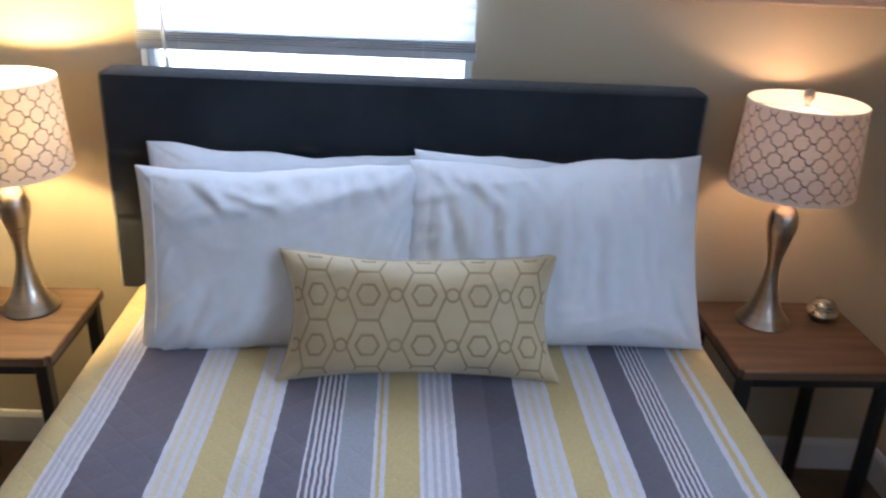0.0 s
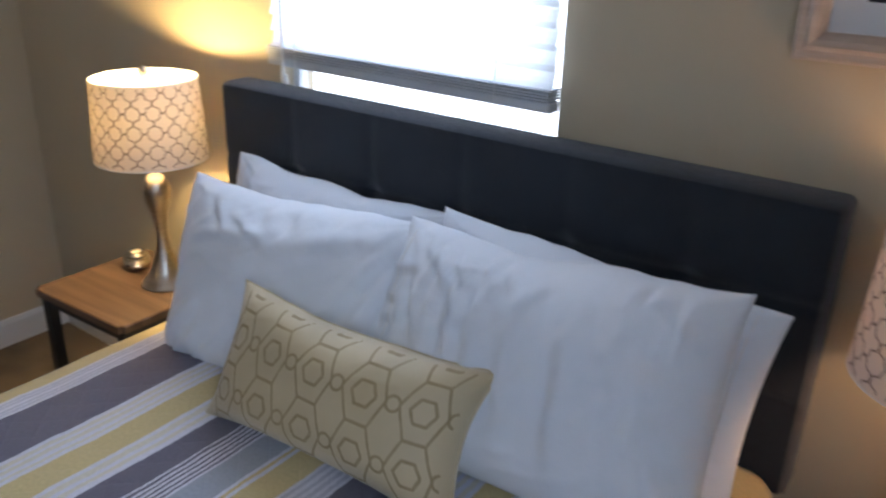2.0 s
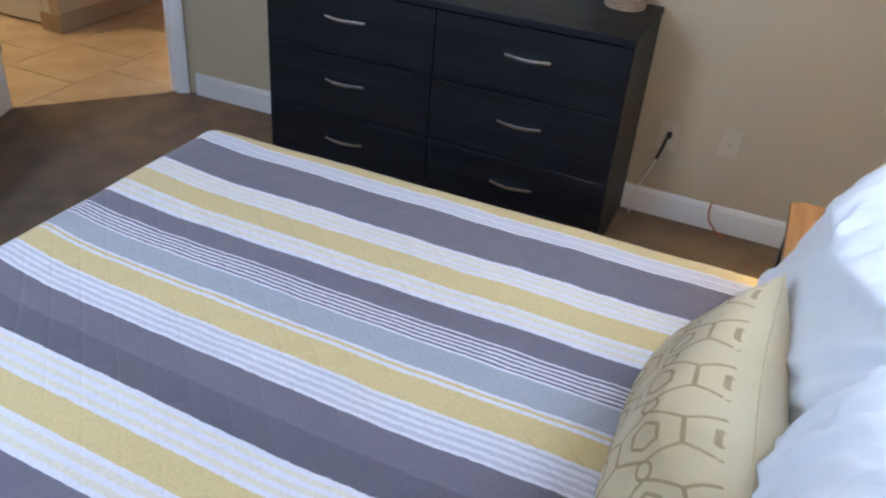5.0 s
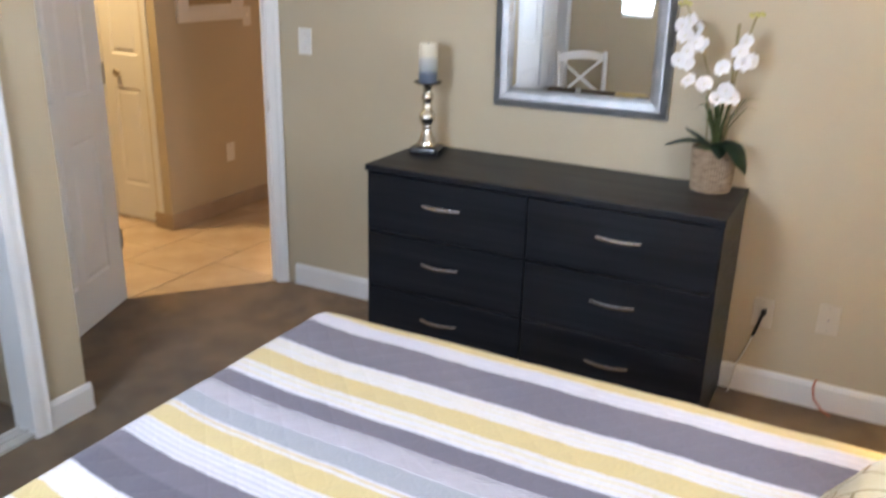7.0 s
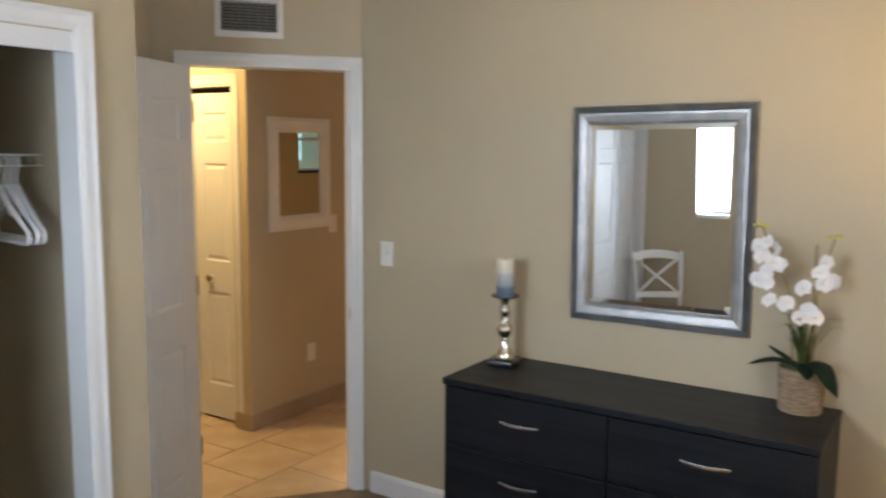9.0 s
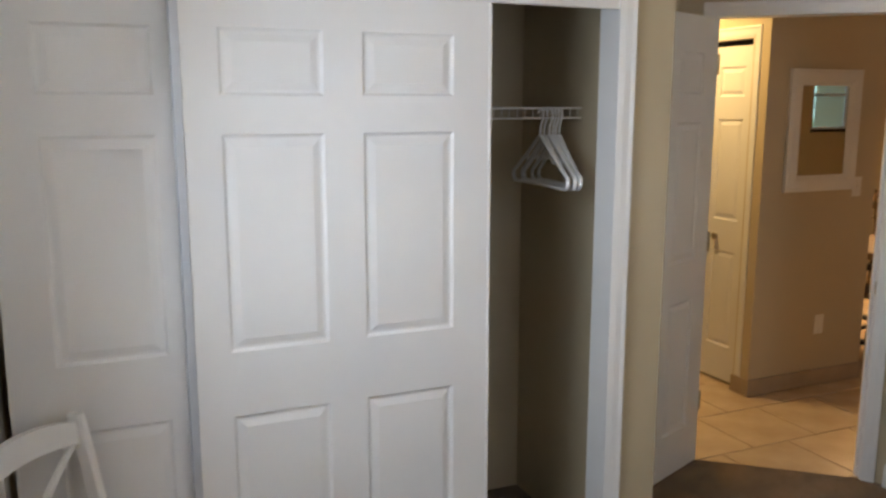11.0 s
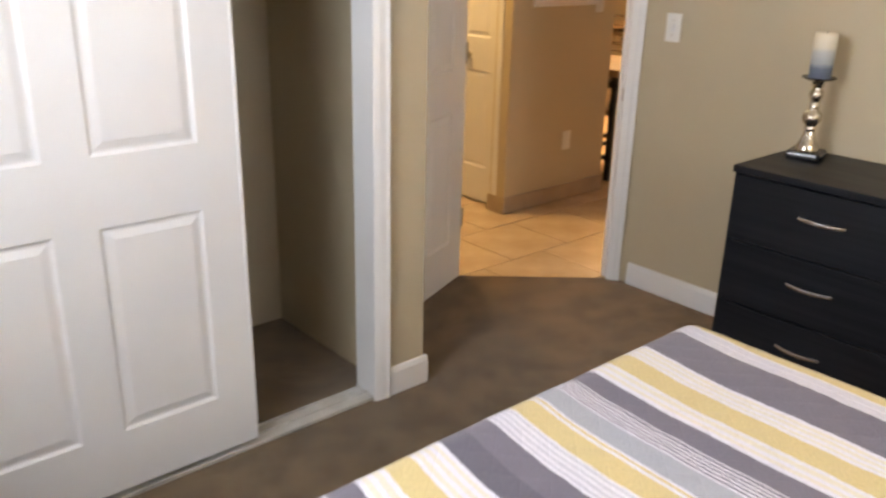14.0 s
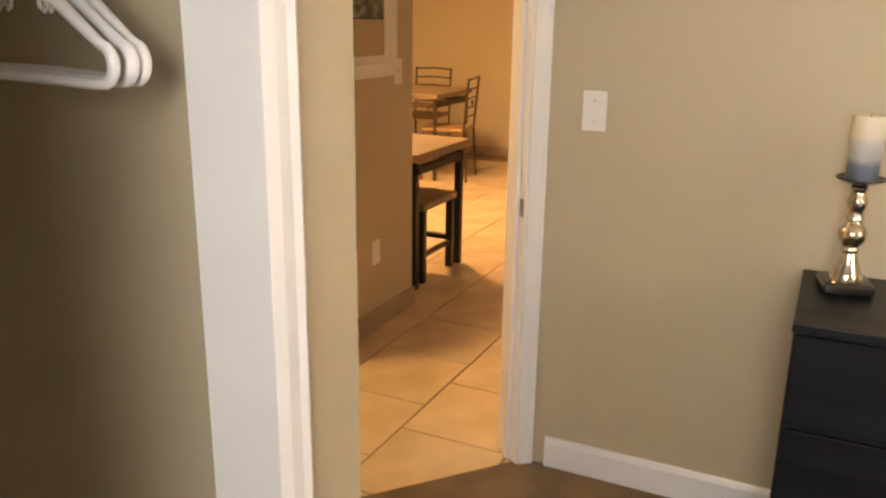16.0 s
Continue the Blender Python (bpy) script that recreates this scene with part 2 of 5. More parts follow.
_pb.inputs["Transmission Weight"].default_value, _pb.inputs["Roughness"].default_value = 1.0, 0.0


def quilt_cloth():
    """Woven stripes across the bed, with fine pin lines, and a diamond stitch in relief."""
    Y, W, G, D, L = (0.72, 0.585, 0.29), (0.82, 0.81, 0.895), (0.195, 0.18, 0.228), (0.15, 0.142, 0.182), (0.43, 0.45, 0.51)
    C, P = (0.80, 0.75, 0.64), (0.61, 0.61, 0.70)
    plan = [(-0.56, W, None, 0), (-0.30, G, None, 0), (-0.235, Y, None, 0), (-0.159, W, P, 4), (-0.105, G, None, 0), (0.030, W, C, 3), (0.094, Y, None, 0), (0.161, W, C, 2),
            (0.220, G, None, 0), (0.284, W, G, 5), (0.344, L, None, 0), (0.407, W, Y, 1), (0.431, Y, None, 0), (0.492, W, P, 4), (0.563, G, None, 0), (0.628, D, None, 0),
            (0.692, W, C, 3), (0.762, Y, None, 0), (0.822, W, C, 2), (0.883, G, None, 0), (0.944, W, G, 5), (1.000, L, None, 0), (1.061, W, Y, 1), (1.097, Y, None, 0),
            (1.205, W, None, 0), (1.30, G, None, 0), (1.40, W, None, 0)]
    bands = []
    for i, (u, c, line, n) in enumerate(plan):
        end = plan[i + 1][0] if i + 1 < len(plan) else u + 0.3
        step = (end - u) / (2 * n + 1)
        bands += [(u + step * k, line if k % 2 else c) for k in range(2 * n + 1)]
    m, nt, b = shader("striped_quilt")
    uv = nt.nodes.new("ShaderNodeUVMap")
    sep = nt.nodes.new("ShaderNodeSeparateXYZ")
    nt.links.new(uv.outputs[0], sep.inputs[0])
    wob = node(nt, "ShaderNodeMath")
    wob.operation = "MULTIPLY_ADD"
    nt.links.new(noise_on(nt, uv.outputs[0], 60, 4.0), wob.inputs[0])
    wob.inputs[1].default_value = 0.006
    nt.links.new(sep.outputs[0], wob.inputs[2])
    out = None
    for k in range(0, len(bands), 28):
        chunk = bands[k:k + 28]
        lo, hi = chunk[0][0], chunk[-1][0] + 0.05
        mr = node(nt, "ShaderNodeMapRange")
        mr.inputs["From Min"].default_value, mr.inputs["From Max"].default_value = lo, hi
        nt.links.new(wob.outputs[0], mr.inputs["Value"])
        col = ramp(nt, mr.outputs[0], [((u - lo) / (hi - lo), c) for u, c in chunk], True)
        if out is None:
            out = col
            continue
        gt = node(nt, "ShaderNodeMath")
        gt.operation = "GREATER_THAN"
        gt.inputs[1].default_value = lo
        nt.links.new(wob.outputs[0], gt.inputs[0])
        mx = nt.nodes.new("ShaderNodeMixRGB")
        nt.links.new(gt.outputs[0], mx.inputs[0])
        nt.links.new(out, mx.inputs[1])
        nt.links.new(col, mx.inputs[2])
        out = mx.outputs[0]
    mul = nt.nodes.new("ShaderNodeMixRGB")
    mul.blend_type, mul.inputs[0].default_value = "MULTIPLY", 0.30
    nt.links.new(out, mul.inputs[1])
    nt.links.new(noise_on(nt, uv.outputs[0], 140, 5.0), mul.inputs[2])
    nt.links.new(mul.outputs[0], b.inputs["Base Color"])
    b.inputs["Roughness"].default_value, b.inputs["Sheen Weight"].default_value = 0.9, 0.2
    b.inputs["Specular IOR Level"].default_value = 0.15
    height = None
    for turn in (45, -45):
        mp = node(nt, "ShaderNodeMapping", Rotation=(0, 0, radians(turn)))
        nt.links.new(uv.outputs[0], mp.inputs[0])
        sx = nt.nodes.new("ShaderNodeSeparateXYZ")
        nt.links.new(mp.outputs[0], sx.inputs[0])
        s = node(nt, "ShaderNodeMath")
        s.operation = "MULTIPLY"
        s.inputs[1].default_value = math.pi / 0.055
        nt.links.new(sx.outputs[0], s.inputs[0])
        w = node(nt, "ShaderNodeMath")
        w.operation = "SINE"
        nt.links.new(s.outputs[0], w.inputs[0])
        a = node(nt, "ShaderNodeMath")
        a.operation = "ABSOLUTE"
        nt.links.new(w.outputs[0], a.inputs[0])
        p = node(nt, "ShaderNodeMath")
        p.operation = "POWER"
        p.inputs[1].default_value = 0.35
        nt.links.new(a.outputs[0], p.inputs[0])
        if height is None:
            height = p.outputs[0]
        else:
            mn = node(nt, "ShaderNodeMath")
            mn.operation = "MULTIPLY"
            nt.links.new(height, mn.inputs[0])
            nt.links.new(p.outputs[0], mn.inputs[1])
            height = mn.outputs[0]
    bp = node(nt, "ShaderNodeBump", Strength=0.34, Distance=0.005)
    nt.links.new(height, bp.inputs["Height"])
    bf = node(nt, "ShaderNodeBump", Strength=0.35, Distance=0.002)
    nt.links.new(noise_on(nt, uv.outputs[0], 90, 4.0), bf.inputs["Height"])
    nt.links.new(bp.outputs[0], bf.inputs["Normal"])
    nt.links.new(bf.outputs[0], b.inputs["Normal"])
    return m


QUILT = quilt_cloth()

# ---- mesh helpers ----


def box(bm, x0, y0, z0, x1, y1, z1):
    m = Matrix.Translation(((x0 + x1) / 2, (y0 + y1) / 2, (z0 + z1) / 2)) @ Matrix.Diagonal((x1 - x0, y1 - y0, z1 - z0, 1))
    bmesh.ops.create_cube(bm, size=1, matrix=m)
    return bm


def soft_box(x0, y0, z0, x1, y1, z1, r=0.004, seg=2):
    bm = box(bmesh.new(), x0, y0, z0, x1, y1, z1)
    bmesh.ops.bevel(bm, geom=list(bm.edges), offset=r, segments=seg, affect="EDGES", profile=0.5)
    return bm


def lathe(profile, n=32, centre=(0, 0)):
    """A turned shape from (radius, height) pairs."""
    bm = bmesh.new()
    rings = []
    for r, z in profile:
        if r < 1e-5:
            rings.append([bm.verts.new((centre[0], centre[1], z))])
        else:
            rings.append([bm.verts.new((centre[0] + r * math.cos(math.tau * i / n), centre[1] + r * math.sin(math.tau * i / n), z)) for i in range(n)])
    for a, b in zip(rings, rings[1:]):
        for i in range(n):
            j = (i + 1) % n
            f = [a[i % len(a)], a[j % len(a)], b[j % len(b)], b[i % len(b)]]
            f = list(dict.fromkeys(f))
            if len(f) > 2:
                bm.faces.new(f)
    bmesh.ops.recalc_face_normals(bm, faces=bm.faces)
    return bm


def tube(points, r, n=8, bm=None, closed=False):
    """A round bar along points."""
    bm = bm or bmesh.new()
    pts = [Vector(p) for p in points]
    rings = []
    for i, p in enumerate(pts):
        a = pts[i - 1] if i or closed else p
        b = pts[(i + 1) % len(pts)] if i + 1 < len(pts) or closed else p
        d = (b - a).normalized()
        if rings:
            side = (side - d * side.dot(d)).normalized()
        else:
            side = d.cross(Vector((0, 0, 1)) if abs(d.z) < 0.9 else Vector((1, 0, 0))).normalized()
        up = side.cross(d)
        rr = r[i] if isinstance(r, (list, tuple)) else r
        rings.append([bm.verts.new(p + rr * (math.cos(math.tau * k / n) * side + math.sin(math.tau * k / n) * up)) for k in range(n)])
    for i in range(len(rings) - (0 if closed else 1)):
        a, b = rings[i], rings[(i + 1) % len(rings)]
        for k in range(n):
            bm.faces.new((a[k], a[(k + 1) % n], b[(k + 1) % n], b[k]))
    if not closed:
        bm.faces.new(rings[0][::-1])
        bm.faces.new(rings[-1])
    bmesh.ops.recalc_face_normals(bm, faces=bm.faces)
    return bm


def mitred(w, h, profile):
    """A frame in the plane x, y, centred, from (inset, height) pairs from its outer edge inwards."""
    bm = bmesh.new()
    loops = []
    for d, z in profile:
        loops.append([bm.verts.new((sx * (w / 2 - d), sy * (h / 2 - d), z)) for sx, sy in ((-1, -1), (1, -1), (1, 1), (-1, 1))])
    for a, b in zip(loops, loops[1:]):
        for i in range(4):
            bm.faces.new((a[i], a[(i + 1) % 4], b[(i + 1) % 4], b[i]))
    return bm


def ribbons(lines, at, width, lift):
    """Flat bands along lines of (u, v), laid on a surface at(u, v, lift)."""
    bm = bmesh.new()
    for line in lines:
        pairs = []
        for i, (u, v) in enumerate(line):
            a, b = line[max(i - 1, 0)], line[min(i + 1, len(line) - 1)]
            d = Vector((b[0] - a[0], b[1] - a[1]))
            if d.length < 1e-9:
                continue
            d.normalize()
            q = []
            for s in (-1, 1):
                p = at(u - d.y * s * width / 2, v + d.x * s * width / 2, lift)
                q.append(bm.verts.new(p) if p is not None else None)
            pairs.append(q)
        for a, b in zip(pairs, pairs[1:]):
            if None not in a and None not in b:
                bm.faces.new((a[0], a[1], b[1], b[0]))
    return bm


def link_mesh(name, bm, mat, smooth=False):
    me = bpy.data.meshes.new(name)
    bm.to_mesh(me)
    bm.free()
    me.materials.append(mat)
    if smooth:
        me.polygons.foreach_set("use_smooth", [True] * len(me.polygons))
        me.set_sharp_from_angle(angle=radians(40))
    return new(name, me)


def thing(name, m, label, category, group=""):
    ob = new(name)
    ob.empty_display_size = 0.1
    ob.matrix_world = m
    return tagged(ob, label, category, group)


def part(name, bm, mat, parent, label="", smooth=False, m=None):
    ob = link_mesh(name, bm, mat, smooth)
    ob.parent = parent
    if m is not None:
        ob.matrix_local = m
    return tagged(ob, label)


def struct(name, bm, mat, label, category, m=None, smooth=False):
    ob = link_mesh(name, bm, mat, smooth)
    if m is not None:
        ob.matrix_world = m
    return tagged(ob, label, category, kind="structure")


def boxes(*rows):
    bm = bmesh.new()
    for r in rows:
        box(bm, *r)
    return bm


def prism(points, z0, z1):
    bm = bmesh.new()
    f = bm.faces.new([bm.verts.new((x, y, z0)) for x, y in points])
    up = bmesh.ops.extrude_face_region(bm, geom=[f])
    bmesh.ops.translate(bm, vec=(0, 0, z1 - z0), verts=[v for v in up["geom"] if isinstance(v, bmesh.types.BMVert)])
    bmesh.ops.recalc_face_normals(bm, faces=bm.faces)
    return bm


def panel_door(w, h, t, cols, rows, depth=0.007):
    """A moulded door slab with raised panels on the face y = 0; x along its width, cols and rows as (from, to)."""
    bm = bmesh.new()
    xs = sorted({0, w, *[c for p in cols for c in p]})
    zs = sorted({0, h, *[c for p in rows for c in p]})
    grid = [[bm.verts.new((x, 0, z)) for z in zs] for x in xs]
    fields = []
    for i in range(len(xs) - 1):
        for j in range(len(zs) - 1):
            f = bm.faces.new((grid[i][j], grid[i + 1][j], grid[i + 1][j + 1], grid[i][j + 1]))
            if (xs[i], xs[i + 1]) in cols and (zs[j], zs[j + 1]) in rows:
                fields.append(f)
    border = [e for e in bm.edges if e.is_boundary]
    side = bmesh.ops.extrude_edge_only(bm, edges=border)
    bmesh.ops.translate(bm, vec=(0, t, 0), verts=[v for v in side["geom"] if isinstance(v, bmesh.types.BMVert)])
    bmesh.ops.contextual_create(bm, geom=[e for e in bm.edges if e.is_boundary])
    for f in fields:
        for inset, sink in ((0.012, depth), (0.010, 0.0), (0.028, -depth * 0.8)):
            bmesh.ops.inset_region(bm, faces=[f], thickness=inset, depth=0)
            bmesh.ops.translate(bm, vec=(0, sink, 0), verts=f.verts)
    bmesh.ops.recalc_face_normals(bm, faces=bm.faces)
    return bm

# ---- the room ----
XW, XR, YH, YC, ZC = -1.572, 1.885, 0.03, -2.93, 2.44
T = 0.12
W0, W1, WZ0, WZ1 = -0.212, 0.620, 1.07, 2.12
NORTH = Matrix.Translation((0.4, 0.008, 0)) @ pose(0, 0, 0, 0, 0, -2.6) @ Matrix.Translation((-0.4, -YH, 0))
S0, S1, SZ0, SZ1 = -2.50, -1.56, 1.16, 2.12

struct("wall_north", boxes((XW - T, YH, 0, W0, YH + T, ZC), (W1, YH, 0, XR + T, YH + T, ZC), (W0, YH, 0, W1, YH + T, WZ0), (W0, YH, WZ1, W1, YH + T, ZC)), WALL, "beige painted wall behind the bed", "wall", NORTH)
struct("wall_west", boxes((XW - T, -3.10, 0, XW, 0.24, ZC)), WALL, "beige painted wall behind the dresser", "wall")
struct("wall_east", boxes((XR, S1, 0, XR + T, 0.10, ZC), (XR, -3.83, 0, XR + T, S0, ZC), (XR, S0, 0, XR + T, S1, SZ0), (XR, S0, SZ1, XR + T, S1, ZC)), WALL, "beige painted wall with a window", "wall")
struct("wall_closet_front", boxes((-0.21, YC - T, 0, -0.024, YC, ZC)), WALL, "beige wall beside the closet opening", "wall")
struct("wall_closet_header", boxes((-0.024, YC - T, 2.02, XR, YC, ZC)), WALL, "beige wall over the closet opening", "wall")
struct("wall_closet_end", boxes((-0.21, -3.71, 0, -0.085, YC - T, ZC)), WALL, "beige end wall of the closet", "wall")
struct("wall_closet_back", boxes((-0.92, -3.83, 0, XR, -3.71, ZC)), WALL, "beige wall at the back of the closet", "wall")

DOOR = Matrix.Translation((-1.502, -3.131, 0)) @ pose(0, 0, 0, 0, 0, -40)
struct("wall_door", boxes((-0.16, -0.135, 0, -0.035, -0.02, ZC), (0.73, -0.135, 0, 0.86, -0.02, ZC), (-0.035, -0.135, 2.06, 0.73, -0.02, ZC)), WALL, "beige wall across the corner with a doorway", "wall", DOOR)
struct("floor", prism([(XW, 0.12), (XR, 0.12), (XR, -3.72), (-0.9, -3.72), (-0.93, -3.655), (-1.61, -3.085)], -0.04, 0.0), CARPET, "brown cut pile carpet with footmarks", "floor")
struct("ceiling", boxes((-7.2, -7.3, ZC, 2.1, 0.3, ZC + 0.1)), CEIL, "plain off-white ceiling", "ceiling")


def skirting(p0, p1, h=0.105, t=0.014):
    """A baseboard from p0 to p1, with an eased top; the wall is on its left."""
    a, b = Vector((*p0, 0)), Vector((*p1, 0))
    d = (b - a).normalized()
    nrm = Vector((d.y, -d.x, 0))
    bm = bmesh.new()
    prof = [(0, 0), (t, 0), (t, h - 0.018), (t * 0.7, h - 0.006), (t * 0.45, h), (0, h)]
    ends = [[bm.verts.new(p + nrm * u + Vector((0, 0, z))) for u, z in prof] for p in (a, b)]
    n = len(prof)
    for i in range(n):
        bm.faces.new((ends[0][i], ends[0][(i + 1) % n], ends[1][(i + 1) % n], ends[1][i]))
    bm.faces.new(ends[0][::-1])
    bm.faces.new(ends[1])
    bmesh.ops.recalc_face_normals(bm, faces=bm.faces)
    return bm


def put_skirting(p0, p1, m=None):
    struct("baseboard", skirting(p0, p1), WHITE, "white painted wooden baseboard", "baseboard", m)


put_skirting((XW, -3.045), (XW, 0.095))
put_skirting((XW + 0.016, YH), (XR, YH), NORTH)
put_skirting((XR, -0.055), (XR, YC))
put_skirting((-0.0515, YC), (-0.224, YC))
put_skirting((-0.21, YC), (-0.21, -3.71))


def casing(w, h, face, m, label):
    """Moulded door trim: two legs and a head as one frame round an opening w wide and h high; front towards +y."""
    bm = bmesh.new()
    prof = [(0.0, 0.0), (0.0, 0.010), (0.010, 0.013), (0.020, 0.016), (face - 0.018, 0.017), (face - 0.006, 0.022), (face, 0.020), (face, 0.0)]
    loops = []
    for d, y in prof:
        loops.append([bm.verts.new(p) for p in ((-d, y, 0), (-d, y, h + d), (w + d, y, h + d), (w + d, y, 0))])
    for a, b in zip(loops, loops[1:]):
        for i in range(3):
            bm.faces.new((a[i], a[i + 1], b[i + 1], b[i]))
    bmesh.ops.recalc_face_normals(bm, faces=bm.faces)
    return struct("trim", bm, WHITE, label, "trim", m)


# bedroom doorway: casing, jamb lining, stop and the open leaf
casing(0.73, 2.047, 0.053, DOOR @ pose(-0.02, -0.02, 0), "white moulded casing round the bedroom doorway")
struct("door_jamb", boxes((-0.035, -0.135, 0, -0.015, -0.018, 2.06), (0.705, -0.135, 0, 0.73, -0.018, 2.06), (-0.015, -0.135, 2.04, 0.705, -0.018, 2.06), (-0.015, -0.085, 0, -0.003, -0.055, 2.04), (0.693, -0.085, 0, 0.705, -0.055, 2.04)), WHITE, "white door jamb with stops", "door frame", DOOR)
part("strike_plate", soft_box(-0.0155, -0.050, 0.855, -0.0125, -0.028, 0.912, 0.001), NICKEL, bpy.data.objects["door_jamb"], "nickel strike plate")
casing(0.73, 2.045, 0.072, DOOR @ pose(0.71, -0.137, 0, 0, 0, 180), "white casing on the hall side of the doorway")

leaf = thing("door_1", pose(-0.968, -3.598, 0.012, 0, 0, 22), "white six-panel interior door standing open against the alcove", "door")
leaf["kind"] = "structure"
SIX = [(0.115, 0.325), (0.385, 0.595)]
ROWS = [(0.20, 0.80), (0.98, 1.58), (1.695, 1.87)]
part("door_slab", panel_door(0.71, 2.02, 0.0175, SIX, ROWS), DOORWHITE, leaf, m=pose(0.71, 0.0175, 0, 0, 0, 180) @ pose(0, 0, 0))
part("door_slab", panel_door(0.71, 2.02, 0.0175, SIX, ROWS), DOORWHITE, leaf, m=pose(0, -0.0175, 0))
for hz in (0.25, 1.0, 1.78):
    part("hinge", tube([(-0.004, 0.02, hz), (-0.004, 0.02, hz + 0.09)], 0.006), NICKEL, leaf, "nickel hinge")
part("door_knob", lathe([(0.0, 0.062), (0.018, 0.060), (0.027, 0.050), (0.027, 0.040), (0.014, 0.028), (0.010, 0.012), (0.028, 0.008), (0.030, 0.0), (0, 0)], 24), NICKEL, leaf, "round nickel knob", True, pose(0.645, 0.0175, 0.92, -90, 0, 0))
part("door_knob", lathe([(0.0, 0.062), (0.018, 0.060), (0.027, 0.050), (0.027, 0.040), (0.014, 0.028), (0.010, 0.012), (0.028, 0.008), (0.030, 0.0), (0, 0)], 24), NICKEL, leaf, "round nickel knob", True, pose(0.645, -0.0175, 0.92, 90, 0, 0))

# closet: lining, casing, tracks, two sliding doors
casing(1.812, 2.024, 0.060, pose(0.010, YC, 0), "white moulded casing round the closet opening")
struct("closet_jamb", boxes((-0.024, YC - T, 0, -0.004, YC + 0.003, 2.02), (1.822, YC - T, 0, XR - 0.003, YC + 0.003, 2.02)), WHITE, "white painted closet jamb", "door frame")
struct("closet_fascia", boxes((-0.004, YC - 0.018, 1.960, 1.822, YC + 0.001, 2.02), (-0.004, YC - T, 2.005, 1.822, YC - 0.018, 2.02)), WHITE, "white board that hides the sliding track", "trim")
struct("door_track", boxes((-0.004, YC - 0.10, 0.0, 1.822, YC - 0.004, 0.004), (-0.004, YC - 0.006, 0.004, 1.822, YC - 0.003, 0.012), (-0.004, YC - 0.055, 0.004, 1.822, YC - 0.052, 0.012), (-0.004, YC - 0.10, 0.004, 1.822, YC - 0.097, 0.012)), TRACK, "worn pale floor track of the closet doors", "door track")


def sliding_door(x, y, label):
    ob = thing("closet_door", pose(x + 0.91, y, 0.026, 0, 0, 180), label, "closet door", "sliding closet doors")
    ob["kind"] = "structure"
    part("door_slab", panel_door(0.91, 1.955, 0.034, [(0.115, 0.396), (0.508, 0.788)], [(0.184, 0.776), (0.962, 1.560), (1.662, 1.838)]), DOORWHITE, ob)
    for s in (0.0, 0.902):
        part("edge_strip", soft_box(s, -0.003, 0, s + 0.008, 0.036, 1.955, 0.001), WHITE, ob, "narrow metal edge strip")
    return ob


front_door = sliding_door(0.450, YC - 0.012, "white six-panel sliding closet door pushed aside")
# strip over the door edge, coloured as if the window lit it
part("lit_edge", soft_box(-0.002, -0.006, 0.0, 0.020, 0.037, 1.955, 0.002), LITEDGE, front_door, "door edge with bluish window light put into its colour")
sliding_door(0.890, YC - 0.060, "white six-panel sliding closet door behind the other")

# closet shelf of coated wire with plastic hangers
shelf = thing("wire_shelf", pose(0, 0, 0), "white coated wire closet shelf with hanging rail", "shelf")
bm = bmesh.new()
for y, z in ((-3.275, 1.652), (-3.275, 1.617), (-3.69, 1.652), (-3.48, 1.650)):
    tube([(-0.085, y, z), (XR, y, z)], 0.0032, 6, bm)
part("long_wire", bm, WIRE, shelf)
bm = bmesh.new()
for i in range(62):
    x = -0.07 + i * 0.031
    tube([(x, -3.69, 1.655), (x, -3.275, 1.655), (x, -3.275, 1.617)], 0.0016, 5, bm)
part("cross_wire", bm, WIRE, shelf)
for x in (0.33, 1.1):
    part("bracket", tube([(x, -3.285, 1.645), (x, -3.70, 1.36)], 0.005, 6), WIRE, shelf)


def hanger(m, label):
    ob = thing("hanger", m, label, "hanger", "hangers on the closet rail")
    half = [(0.008, 0.098), (0.07, 0.052), (0.13, 0.013), (0.190, -0.0265)]
    half += [(0.188 + 0.024 * math.sin(t), -0.050 + 0.024 * math.cos(t)) for t in [radians(40 + 20 * k) for k in range(7)]]
    half += [(0.17, -0.0735), (0.09, -0.0715)]
    ring = [(0, -y, z) for y, z in half] + [(0, 0, -0.0705)] + [(0, y, z) for y, z in half[::-1]]
    part("hanger_body", tube(ring, 0.0068, 10, closed=True), HANGER, ob, smooth=True)
    part("hook", tube([(0, 0, 0.098), (0, 0, 0.135), (0, 0.014, 0.150)] + [(0, 0.022 * math.cos(a), 0.172 + 0.022 * math.sin(a)) for a in [radians(-50 + 26 * k) for k in range(9)]], 0.0036, 6), HANGER, ob, smooth=True)
    for s in (-1, 1):
        part("strap_hook", tube([(0, s * 0.09, 0.036), (0, s * 0.092, 0.012), (0, s * 0.10, 0.008), (0, s * 0.105, 0.016)], 0.003, 6), HANGER, ob)
    return ob


base_hanger = hanger(pose(0.005, -3.275, 1.455, 0, 0, -11), "white plastic hanger on the closet rail")
for x, turn in ((0.019, -7), (0.031, -10), (0.046, -5), (0.066, -8), (0.084, -3)):
    copy_thing(base_hanger, pose(x, -3.275, 1.455, 0, 0, turn))

# ---- windows ----


